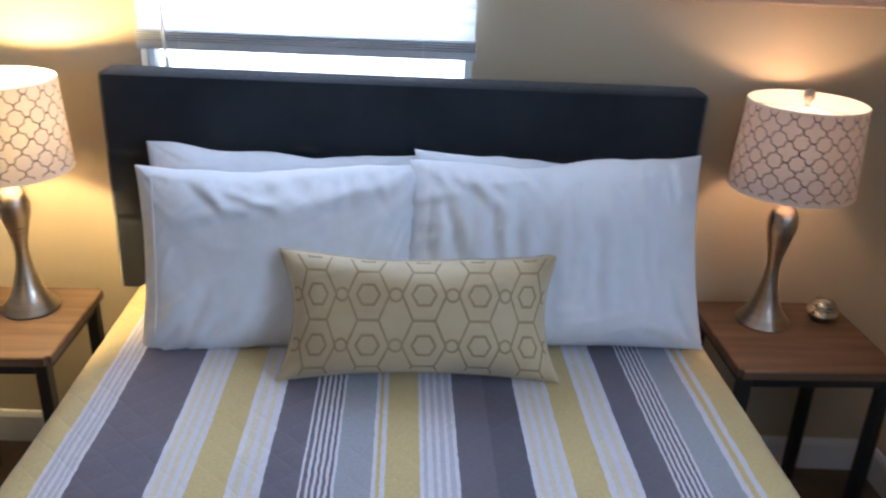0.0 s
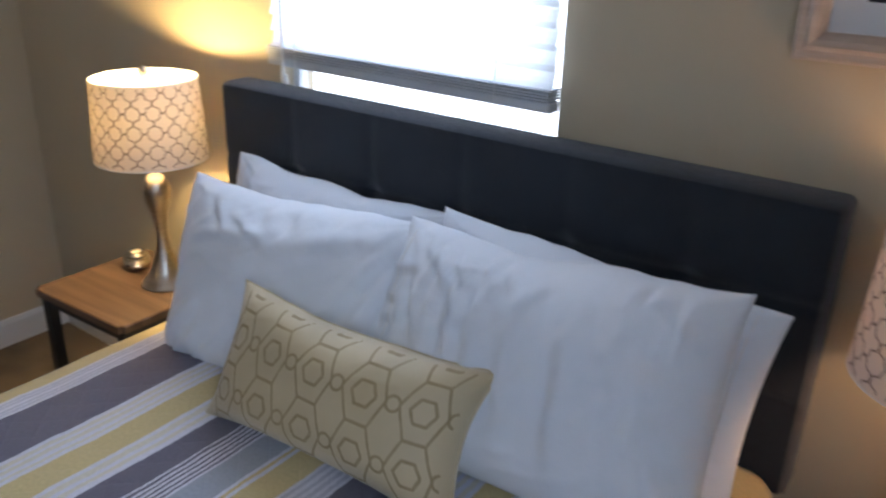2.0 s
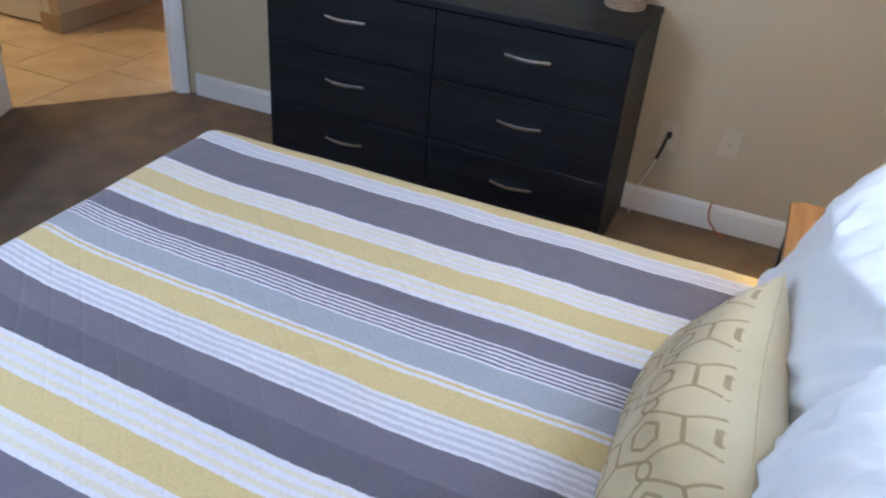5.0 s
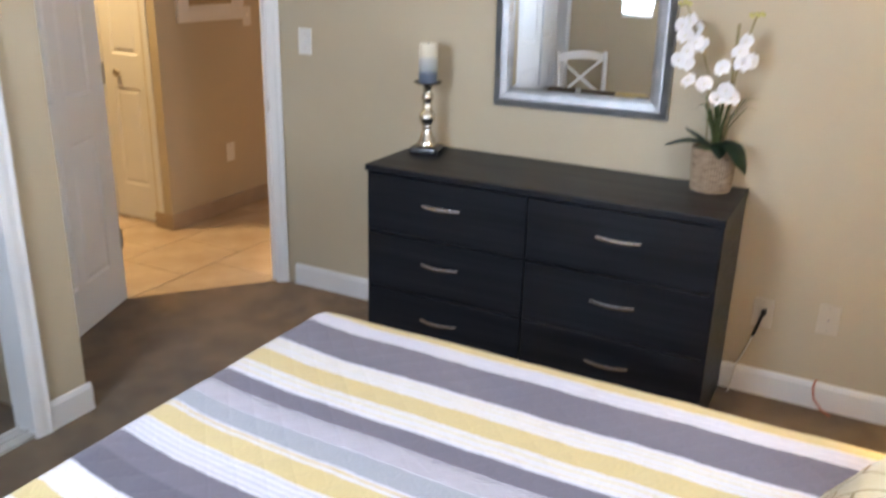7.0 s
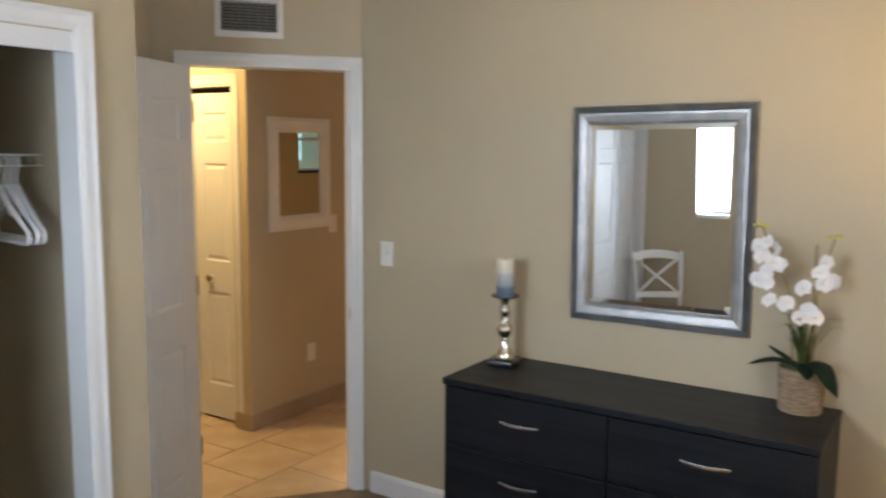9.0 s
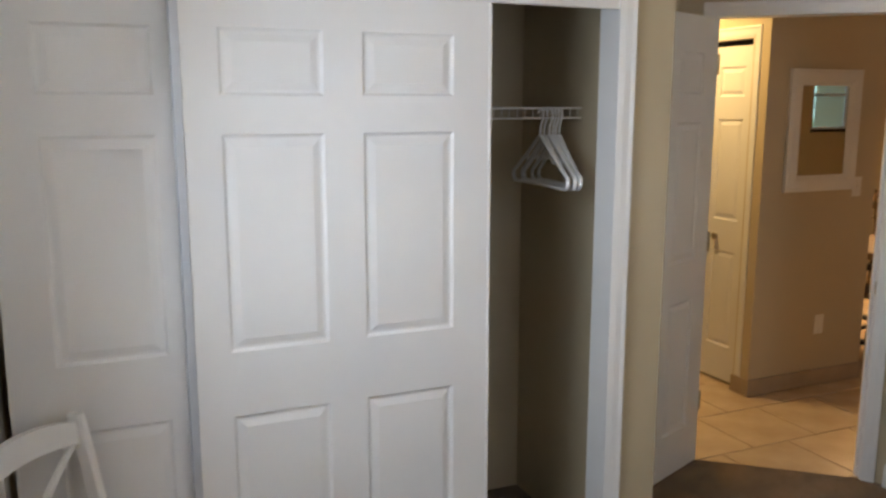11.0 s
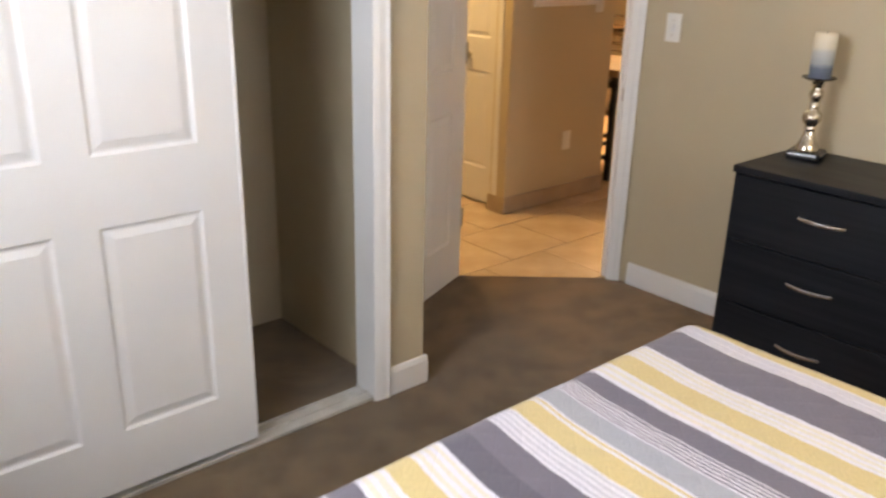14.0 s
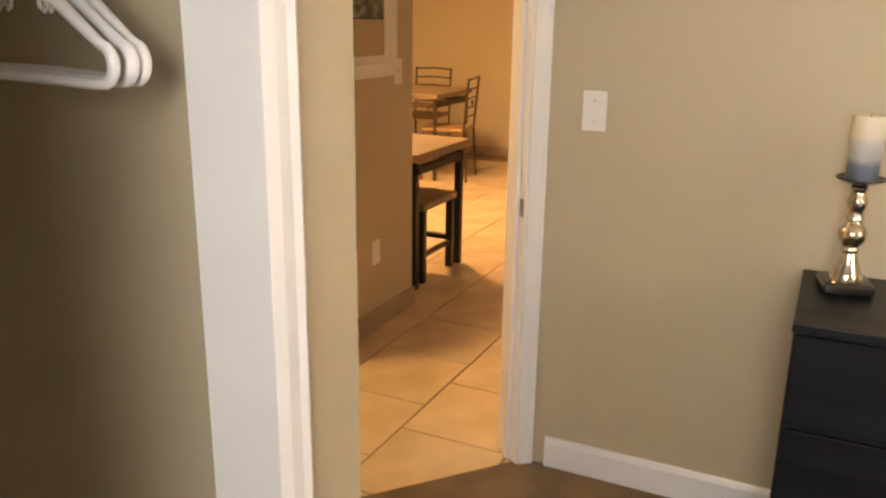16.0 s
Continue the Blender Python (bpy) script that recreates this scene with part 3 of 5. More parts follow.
def window(name, w, h, m, label):
    """A vinyl sash window seen from its room side: x along, z up, the room towards -y."""
    ob = thing(name, m, label, "window")
    ob["kind"] = "structure"
    fr = part("window_frame", mitred(w, h, [(0, 0), (0, 0.03), (0.018, 0.03), (0.022, 0.01), (0.022, 0)]), INNERFRAME, ob, "white vinyl frame", m=pose(w / 2, 0.075, h / 2, 90, 0, 0))
    part("meeting_rail", soft_box(0.04, 0.045, h * 0.52, w - 0.04, 0.07, h * 0.52 + 0.035, 0.003), INNERFRAME, ob)
    for z0, z1 in ((0.022, h * 0.52), (h * 0.52 + 0.035, h - 0.022)):
        p = part("pane", boxes((0.022, 0.058, z0, w - 0.022, 0.061, z1)), PANE, ob)
        p.visible_shadow = False
    part("window_sill", soft_box(0.0, 0.002, -0.018, w, 0.09, 0.004, 0.004), WHITE, ob, "white painted sill")
    return ob


def blind(name, w, z_low, z_high, m, label):
    ob = thing(name, m, label, "window blind")
    n = int((z_high - z_low - 0.09) / 0.0395)
    sl = bmesh.new()
    prof = [(-0.025, -0.002), (-0.012, 0.0012), (0.0, 0.002), (0.012, 0.0012), (0.025, -0.002)]
    tilt = radians(73)
    ends = []
    for x in (0.004, w - 0.004):
        ends.append([sl.verts.new((x, u * math.cos(tilt) + v * math.sin(tilt), u * math.sin(tilt) - v * math.cos(tilt))) for u, v in prof])
    for i in range(4):
        sl.faces.new((ends[0][i], ends[0][i + 1], ends[1][i + 1], ends[1][i]))
    first = None
    for k in range(n):
        z = z_low + 0.068 + k * 0.0395
        if first is None:
            first = part("slat", sl, SLAT, ob, m=pose(0, 0, z))
        else:
            s = first.copy()
            scene.collection.objects.link(s)
            s.parent, s.matrix_local = ob, pose(0, 0, z, 0, random.uniform(-0.25, 0.25), 0)
    part("bottom_rail", soft_box(0, -0.018, z_low, w, 0.018, z_low + 0.022, 0.003), RAIL, ob)
    part("stacked_slat", boxes(*[(0.002, -0.024, z_low + 0.025 + 0.006 * k, w - 0.002, 0.024, z_low + 0.028 + 0.006 * k) for k in range(4)]), RAIL, ob, "slats stacked on the bottom rail")
    part("head_rail", soft_box(0, -0.03, z_high - 0.05, w, 0.03, z_high, 0.003), WHITE, ob)
    for x in (0.11, w - 0.13):
        part("ladder_cord", tube([(x, -0.026, z_low), (x, -0.026, z_high - 0.05)], 0.0011, 5), WHITE, ob)
    part("tilt_wand", tube([(0.075, -0.034, z_low - 0.02), (0.07, -0.032, z_high - 0.06)], 0.004, 6), PLASTIC, ob, "clear plastic wand")
    part("cord_tassel", lathe([(0, 0.03), (0.005, 0.028), (0.008, 0.0), (0, 0.0)], 10), PLASTIC, ob, m=pose(0.078, -0.03, z_low - 0.045))
    return ob


window("window_1", W1 - W0, WZ1 - WZ0, NORTH @ pose(W0, YH, WZ0), "white vinyl sash window over the headboard, blown out by daylight")
blind("blind", 0.834, 1.205, 2.11, NORTH @ pose(W0 + 0.004, YH - 0.027, 0), "white slatted blind lowered almost to the sill")
window("window_2", S1 - S0, SZ1 - SZ0, pose(XR, S0, SZ0) @ pose(0, 0, 0, 0, 0, -90) @ pose(-(S1 - S0), 0, 0), "white vinyl sash window in the side wall")
blind("blind", S1 - S0 - 0.02, SZ0 + 0.03, 2.11, pose(XR + 0.034, S1 - 0.01, 0, 0, 0, -90), "white slatted blind on the side window")
for nm, rows_ in (("backdrop", (-1.2, 0.75, 0.4, 1.6, 0.78, 3.0)), ("backdrop", (2.55, -3.6, 0.4, 2.58, -0.5, 3.0))):
    struct(nm, boxes(rows_), OUTSIDE, "bright hazy daylight outside the window", "backdrop")

# wall plates, return vent


def plate(name, m, label, kind_, body=None):
    body = body or PLASTIC
    ob = thing(name, m, label, kind_)
    part("cover_plate", soft_box(-0.036, -0.006, -0.058, 0.036, 0, 0.058, 0.003), body, ob)
    if kind_ == "light switch":
        part("toggle", soft_box(-0.005, -0.016, -0.004, 0.005, -0.005, 0.014, 0.001), PLASTIC, ob)
        part("toggle_bezel", soft_box(-0.008, -0.0075, -0.014, 0.008, -0.0055, 0.014, 0.0005), MAT, ob)
    elif kind_ == "cable jack":
        part("jack", lathe([(0, 0.012), (0.004, 0.012), (0.005, 0.0), (0, 0)], 10), NICKEL, ob, m=pose(0, -0.006, 0, 90, 0, 0))
    else:
        for z in (-0.02, 0.02):
            part("socket", soft_box(-0.014, -0.0085, z - 0.013, 0.014, -0.0055, z + 0.013, 0.002), body, ob)
    for z in ((-0.03, 0.03) if kind_ == "light switch" else (-0.044, 0.044)):
        part("screw", lathe([(0, 0.001), (0.003, 0.0008), (0.003, 0)], 8), NICKEL, ob, m=pose(0, -0.006, z, 90, 0, 0))
    return ob


WESTFACE = pose(0, 0, 0, 0, 0, 90)
plate("light_switch", pose(XW, -2.950, 1.19) @ WESTFACE, "white toggle light switch by the doorway", "light switch")
plate("outlet", pose(XW, -0.864, 0.335) @ WESTFACE, "beige wall outlet beside the dresser with a plug", "outlet", BEIGE)
plate("cable_jack", pose(XW, -0.641, 0.358) @ WESTFACE, "beige cable jack plate on the wall", "cable jack", BEIGE)
cable = thing("power_cord", pose(0, 0, 0), "black plug with a pale cord hanging to the floor", "cable")
part("plug", soft_box(XW + 0.009, -0.868, 0.333, XW + 0.03, -0.850, 0.356, 0.004), CORD, cable, "black plug")
part("plug_neck", tube([(XW + 0.024, -0.859, 0.345), (XW + 0.033, -0.866, 0.325), (XW + 0.034, -0.874, 0.285), (XW + 0.028, -0.885, 0.245)], 0.0055), CORD, cable)
part("cord", tube([(XW + 0.028, -0.885, 0.245), (XW + 0.024, -0.90, 0.19), (XW + 0.024, -0.925, 0.12), (XW + 0.03, -0.935, 0.05), (XW + 0.05, -0.94, 0.004)], 0.0032), PLASTIC, cable)
oc = thing("coaxial_cable", pose(0, 0, 0), "orange cable curling out of the baseboard", "cable")
part("cable_loop", tube([(XW + 0.013, -0.640, 0.115), (XW + 0.022, -0.645, 0.118), (XW + 0.03, -0.648, 0.09), (XW + 0.032, -0.64, 0.05), (XW + 0.04, -0.61, 0.018), (XW + 0.06, -0.575, 0.006)], 0.0035), ORANGE, oc)

vent = thing("wall_vent", DOOR @ pose(0.437, -0.02, 2.260, 0, 0, 180), "white return air grille with dark louvres", "vent")
part("frame", mitred(0.300, 0.184, [(0, 0), (0, 0.006), (0.004, 0.009), (0.024, 0.009), (0.03, 0.004), (0.03, 0.0)]), WHITE, vent, m=pose(0, 0, 0, 90, 0, 0))
# thin black plate paints the shaded depth of the grille
part("duct_shade", boxes((-0.125, -0.001, -0.066, 0.125, 0.0015, 0.066)), GAPSHADE, vent, "dark plate for the shade behind the louvres")
sl = soft_box(-0.124, -0.006, -0.0008, 0.124, 0.006, 0.0008, 0.0003, 1)
first = None
for k in range(9):
    mz = pose(0, -0.006, -0.056 + k * 0.014, -42, 0, 0)
    if first is None:
        first = part("louvre", sl, LOUVRE, vent, m=mz)
    else:
        s = first.copy()
        scene.collection.objects.link(s)
        s.parent, s.matrix_local = vent, mz
for vx in (-0.075, -0.04, 0.0, 0.04, 0.075):
    part("mullion", boxes((vx - 0.002, -0.012, -0.066, vx + 0.002, -0.002, 0.066)), LOUVRE, vent)

# ---- bed ----
bed = thing("bed", pose(0.473, 0, 0), "double bed with a charcoal upholstered headboard", "bed")


def headboard():
    bm = bmesh.new()
    nx, nz = 144, 72
    w, z0, z1 = 1.474, 0.605, 1.166
    cols, rws = 6, 3
    front = []
    for i in range(nx + 1):
        row = []
        for j in range(nz + 1):
            u, v = i / nx, j / nz
            a, b = u * cols, v * rws
            da, db = abs(a - round(a)), abs(b - round(b))
            dip = 0.0
            if 0.3 < a < cols - 0.3:
                dip += 0.0022 * math.exp(-(da / 0.05) ** 2)
            if 0.3 < b < rws - 0.3:
                dip += 0.0045 * math.exp(-(db / 0.05) ** 2)
                if 0.3 < a < cols - 0.3:
                    dip += 0.012 * math.exp(-((da * da + db * db) / 0.012))
            e = min(u * w, (1 - u) * w, (1 - v) * (z1 - z0))
            rnd = 0.013 * (1 - math.sqrt(max(0.0, 1 - (1 - min(1, e / 0.013)) ** 2)))
            px, pz = (u - 0.5) * w, z0 + v * (z1 - z0)
            cr, ox, oz = 0.016, abs(px) - (w / 2 - 0.016), pz - (z1 - 0.016)
            if ox > 0 and oz > 0:
                k = max(ox, oz) / math.hypot(ox, oz)
                px, pz = math.copysign(w / 2 - cr + ox * k, px), z1 - cr + oz * k
            row.append(bm.verts.new((px, -0.115 + dip + rnd, pz)))
        front.append(row)
    for i in range(nx):
        for j in range(nz):
            bm.faces.new((front[i][j], front[i + 1][j], front[i + 1][j + 1], front[i][j + 1]))
    edge = [e for e in bm.edges if e.is_boundary]
    side = bmesh.ops.extrude_edge_only(bm, edges=edge)
    vs = [v for v in side["geom"] if isinstance(v, bmesh.types.BMVert)]
    for v in vs:
        v.co.y = -0.030
    bmesh.ops.contextual_create(bm, geom=[e for e in bm.edges if e.is_boundary])
    bmesh.ops.recalc_face_normals(bm, faces=bm.faces)
    return bm


part("headboard", headboard(), FABRIC, bed, "charcoal upholstered headboard with stitched squares", True, pose(-0.024, 0, -0.005, 0, 0.6, 0))
for x in (-0.66, 0.60):
    part("headboard_leg", soft_box(x, -0.10, 0, x + 0.06, -0.04, 0.615, 0.003), BLACK, bed, "black metal headboard bracket")
part("box_spring", soft_box(-0.69, -1.88, 0.16, 0.69, -0.13, 0.36, 0.03, 3), FABRIC, bed)
part("mattress", soft_box(-0.685, -1.88, 0.362, 0.685, -0.13, 0.605, 0.05, 4), LINEN, bed, "white mattress", True)
for x in (-0.62, 0.56):
    for y in (-1.80, -0.35):
        part("bed_leg", soft_box(x, y, 0, x + 0.06, y + 0.06, 0.162, 0.003), DARKWOOD, bed)


def quilt():
    x0, x1, y0, y1, zt, r = -0.182, 1.122, -0.128, -1.858, 0.632, 0.062
    drop = 0.33
    arc = r * math.pi / 2
    bm = bmesh.new()
    uvl = bm.loops.layers.uv.new("weave")
    su = [x0 - drop - arc + k * (x1 - x0 + 2 * (drop + arc)) / 130 for k in range(131)]
    sv = [y0 + 0.0 - k * (y0 - y1 + drop + arc) / 120 for k in range(121)]

    def at(u, v):
        ex = u - x1 if u > x1 else (u - x0 if u < x0 else 0.0)
        ey = v - y1 if v < y1 else 0.0
        d = math.hypot(ex, ey)
        bx, by = min(max(u, x0), x1), max(v, y1)
        puff = 0.004 * noise.noise(Vector((u * 5, v * 5, 0))) + 0.0022 * noise.noise(Vector((u * 16, v * 16, 3)))
        if d < 1e-6:
            return Vector((bx, by, zt + puff))
        dx, dy = ex / d, ey / d
        d = min(d, drop + arc + 0.02)
        if d < arc:
            a = d / r
            out, z = r * math.sin(a), zt - r * (1 - math.cos(a))
        else:
            h = d - arc
            fold = math.sin((u * dy * dy + v * dx * dx) * 21 + 2 * noise.noise(Vector((u * 3, v * 3, 7))))
            out, z = r + 0.02 * h / drop + 0.012 * fold * h / drop, zt - r - h
        return Vector((bx + dx * out, by + dy * out, z + puff * 0.6))

    def skew(u, v):
        """How far the stripes run off line towards the foot."""
        share = min(1.0, max(0.0, (u - 0.2) / 0.35))
        return 0.05 * max(0.0, -1.05 - max(v, -1.9)) * (0.25 + 0.75 * share) + 0.020 * max(0.0, (-1.62 - max(v, -1.9)) / 0.24) ** 2

    vs = [[bm.verts.new(at(u, v)) for v in sv] for u in su]
    for i in range(len(su) - 1):
        for j in range(len(sv) - 1):
            f = bm.faces.new((vs[i][j], vs[i][j + 1], vs[i + 1][j + 1], vs[i + 1][j]))
            for lp, (a, b) in zip(f.loops, ((i, j), (i, j + 1), (i + 1, j + 1), (i + 1, j))):
                lp[uvl].uv = (su[a] + skew(su[a], sv[b]), sv[b])
    bmesh.ops.recalc_face_normals(bm, faces=bm.faces)
    bm.faces.ensure_lookup_table()
    if bm.faces[len(bm.faces) // 3].normal.z < 0:
        bmesh.ops.reverse_faces(bm, faces=bm.faces)
    return bm


qb = thing("quilt", pose(0, 0, 0), "quilted bedspread striped in yellow, grey and white, smoothed over the bed", "quilt")
qo = part("bedspread", quilt(), QUILT, qb, smooth=True)
sol = qo.modifiers.new("thickness", "SOLIDIFY")
sol.thickness, sol.offset = 0.008, -1.0
part("bound_edge", tube([(-0.286, -0.14, 0.236), (-0.286, -1.80, 0.236)], 0.006, 6), LINEN, qb, "white bound hem")
part("bound_edge", tube([(1.212, -0.14, 0.236), (1.212, -1.80, 0.236)], 0.006, 6), LINEN, qb, "white bound hem")


def cushion_shape(w, h, d, seed, wrinkle=0.034, ear=0.05, pinch=2.6, folds=(), flare=0.0):
    """A stuffed rectangle: x along, y up, z through; eared corners, folds that fan out from the corners and seams."""
    def at(a, b, side):
        fx = 1 - ear * (1 - abs(b) ** 2) * abs(a) ** 2
        fy = 1 - ear * 1.3 * (1 - abs(a) ** 2) * abs(b) ** 2
        x, y = w / 2 * a * fx - flare * max(0.0, (-a - 0.55) / 0.45) ** 1.5 * (1 - b) / 2, h / 2 * b * fy
        body = max(0.0, (1 - abs(a) ** pinch)) ** 0.55 * max(0.0, (1 - abs(b) ** pinch)) ** 0.55
        edge = 1 - body
        z = d / 2 * body * (1 + 0.18 * noise.noise(Vector((a * 1.3 + seed, b * 1.2, side))))
        fold = 0.0
        for cx, cy in ((-1, 1), (1, 1), (-1, -1), (1, -1)):
            ang = math.atan2((b - cy) * h, (a - cx) * w)
            far = math.hypot((b - cy) * h, (a - cx) * w) / h
            warp = noise.noise(Vector((a * 2 + seed, b * 2, cx + 3 * cy))) * 0.5
            fold += (1 - abs(noise.noise(Vector((ang * 3.1 + warp + seed, far * 0.7, cx * 2 + cy))) * 2)) * math.exp(-(far / 0.55) ** 2)
        drape = noise.noise(Vector((a * 7 + b * 1.5 + seed, b * 1.6, 5 + side)))
        crease = 1 - abs(noise.noise(Vector((a * 3 - b * 2.2 + seed, a * 0.8 + b * 1.8, 11 + side)))) * 2.2
        fine = noise.noise(Vector((a * 11 + seed, b * 8, 2 + side)))
        z += wrinkle * body ** 0.5 * (0.22 * fold + 0.17 * drape * (0.3 + edge) + 0.13 * max(0.0, crease) ** 3 + 0.04 * fine)
        wob = 0.012 * noise.noise(Vector((a * 3 + seed, b * 3, 21)))
        for a0, b0, a1, b1, wide, high in (folds if side > 0 else ()):
            lx, ly = (a1 - a0) * w / 2, (b1 - b0) * h / 2
            px, py = (a - a0) * w / 2, (b - b0) * h / 2
            ln = math.hypot(lx, ly)
            t = (px * lx + py * ly) / (ln * ln)
            off = (px * ly - py * lx) / ln + wob
            if -0.2 < t < 1.2:
                run = math.sin(math.pi * min(1.0, max(0.0, (t + 0.2) / 1.4))) ** 0.6
                shape = math.exp(-(off / wide) ** 2) - 0.6 * math.exp(-((off - 1.5 * wide) / (0.7 * wide)) ** 2)
                z += high * run * shape * min(1.0, body * 3)
        top = max(0.0, b) ** 3 * (1 - abs(a) ** 3)
        slump = top * (0.6 * wrinkle * noise.noise(Vector((a * 1.8 + seed, 3, seed))) + 0.07 * wrinkle * noise.noise(Vector((a * 7 + seed, 8, 1))))
        return Vector((x, y + slump, side * z if body > 1e-4 else 0.0))
    return at


def cushion_mesh(at, n=96, m=72):
    bm = bmesh.new()
    grids = []
    for side in (1, -1):
        g = []
        for i in range(n + 1):
            row = []
            for j in range(m + 1):
                a, b = -math.cos(math.pi * i / n), -math.cos(math.pi * j / m)
                a, b = (a + (2 * i / n - 1)) / 2, (b + (2 * j / m - 1)) / 2
                rim = i in (0, n) or j in (0, m)
                row.append(grids[0][i][j] if side < 0 and rim else bm.verts.new(at(a, b, side)))
            g.append(row)
        grids.append(g)
        for i in range(n):
            for j in range(m):
                q = (g[i][j], g[i + 1][j], g[i + 1][j + 1], g[i][j + 1])
                bm.faces.new(q if side > 0 else q[::-1])
    return bm


def pillow(m, w, h, d, seed, label, hem_end, folds=(), flare=0.0):
    ob = thing("pillow", m, label, "pillow", "white bed pillows")
    at = cushion_shape(w, h, d, seed, ear=0.055, pinch=3.3, folds=folds, flare=flare)
    part("pillowcase", cushion_mesh(at), LINEN, ob, smooth=True).data.set_sharp_from_angle(angle=radians(80))
    hem = bmesh.new()
    loop = []
    for side in (1, -1):
        bs = [-0.985 + 1.97 * k / 24 for k in range(25)]
        for b in (bs if side > 0 else bs[::-1]):
            p = at(hem_end * 0.86, b, side)
            loop.append(p + Vector((0, 0, side * 0.0012)))
    inner = [hem.verts.new(p) for p in loop]
    outer = [hem.verts.new(p + Vector((hem_end * 0.004, 0, 0))) for p in loop]
    for k in range(len(loop)):
        q = (k + 1) % len(loop)
        hem.faces.new((inner[k], inner[q], outer[q], outer[k]))
    part("hem_stitch", hem, MAT, ob, "stitched pillowcase hem")
    return ob


# creases: from a, b to a, b over the face, width and height in metres
LONG = [(-0.62, 0.42, 0.05, 0.62, 0.010, 0.006), (-0.05, 0.45, 0.72, 0.78, 0.013, 0.008), (0.55, 0.02, 0.90, 0.72, 0.010, 0.007), (0.72, -0.10, 0.93, 0.45, 0.008, 0.005),
        (-0.95, -0.85, -0.60, -0.30, 0.010, 0.006), (-0.80, -0.92, -0.40, -0.50, 0.010, 0.005), (-0.55, 0.86, -0.35, 0.50, 0.008, 0.005), (-0.30, 0.72, -0.02, 0.52, 0.007, 0.004)]
FAN = [(-0.86, 0.90, -0.93, -0.10, 0.012, 0.010), (-0.80, 0.90, -0.76, -0.05, 0.010, 0.010), (-0.76, 0.92, -0.58, 0.02, 0.011, 0.009), (-0.72, 0.95, -0.30, 0.35, 0.010, 0.006),
       (-0.40, 0.86, -0.36, 0.10, 0.009, 0.006), (-0.24, 0.88, -0.20, 0.22, 0.008, 0.005), (-0.04, 0.50, 0.12, 0.80, 0.010, 0.007), (0.10, 0.75, 0.08, -0.25, 0.008, 0.005),
       (0.28, 0.80, 0.32, 0.20, 0.008, 0.004), (0.62, 0.90, 0.90, 0.62, 0.009, 0.006), (0.80, -0.30, 0.92, -0.85, 0.010, 0.006), (0.55, -0.70, 0.85, -0.92, 0.009, 0.005)]
fold_rnd = random.Random(17)
for k in range(22):
    a0 = -0.62 + 1.45 * k / 21 + fold_rnd.uniform(-0.03, 0.03)
    b1 = fold_rnd.uniform(0.25, 0.72)
    FAN.append((a0, 0.97, a0 + fold_rnd.uniform(-0.12, 0.14), b1, fold_rnd.uniform(0.006, 0.012), fold_rnd.uniform(0.004, 0.008)))
    if k % 2:
        LONG.append((a0 * 0.95, 0.97, a0 * 0.95 + fold_rnd.uniform(-0.15, 0.2), 0.35 + 0.5 * b1, fold_rnd.uniform(0.007, 0.012), fold_rnd.uniform(0.002, 0.004)))
for k in range(11):
    a0 = -0.66 + 0.145 * k + fold_rnd.uniform(-0.04, 0.04)
    FAN.append((a0, 0.92, a0 + fold_rnd.uniform(-0.16, 0.10), fold_rnd.uniform(-0.55, 0.05), fold_rnd.uniform(0.009, 0.014), fold_rnd.uniform(0.004, 0.008)))
for k in range(6):
    a0 = -0.85 + 0.12 * k
    LONG.append((a0, -0.95, a0 + fold_rnd.uniform(0.10, 0.3), fold_rnd.uniform(-0.55, -0.25), 0.009, fold_rnd.uniform(0.003, 0.006)))
for k in range(7):
    b0 = -0.75 + 0.22 * k
    FAN.append((-0.97, b0, -0.74 + fold_rnd.uniform(-0.05, 0.08), b0 + fold_rnd.uniform(-0.05, 0.22), 0.009, 0.005))
    FAN.append((0.95, b0, 0.70 + fold_rnd.uniform(-0.1, 0.1), b0 + fold_rnd.uniform(-0.05, 0.15), 0.010, 0.003))
pillow(pose(0.165, -0.213, 0.808, 74, 1.8, 1.0), 0.66, 0.41, 0.12, 3.1, "white pillow leaning on the headboard, mostly hidden", -1)
pillow(pose(0.812, -0.252, 0.808, 75, 2.4, -1.5), 0.69, 0.41, 0.12, 8.4, "white pillow leaning on the headboard behind another", 1)
pillow(pose(0.185, -0.365, 0.806, 70, -1.0, 3.0), 0.645, 0.43, 0.20, 14.2, "plump creased white pillow standing against another", -1, [(*f[:4], f[4] * 1.7, f[5] * 1.7) for f in LONG])
pillow(pose(0.802, -0.375, 0.832, 69, -3.0, -2.5), 0.665, 0.445, 0.215, 22.9, "plump white pillow with a creased open end", -1, [(*f[:4], f[4] * 1.4, f[5] * 1.05) for f in FAN], 0.075)


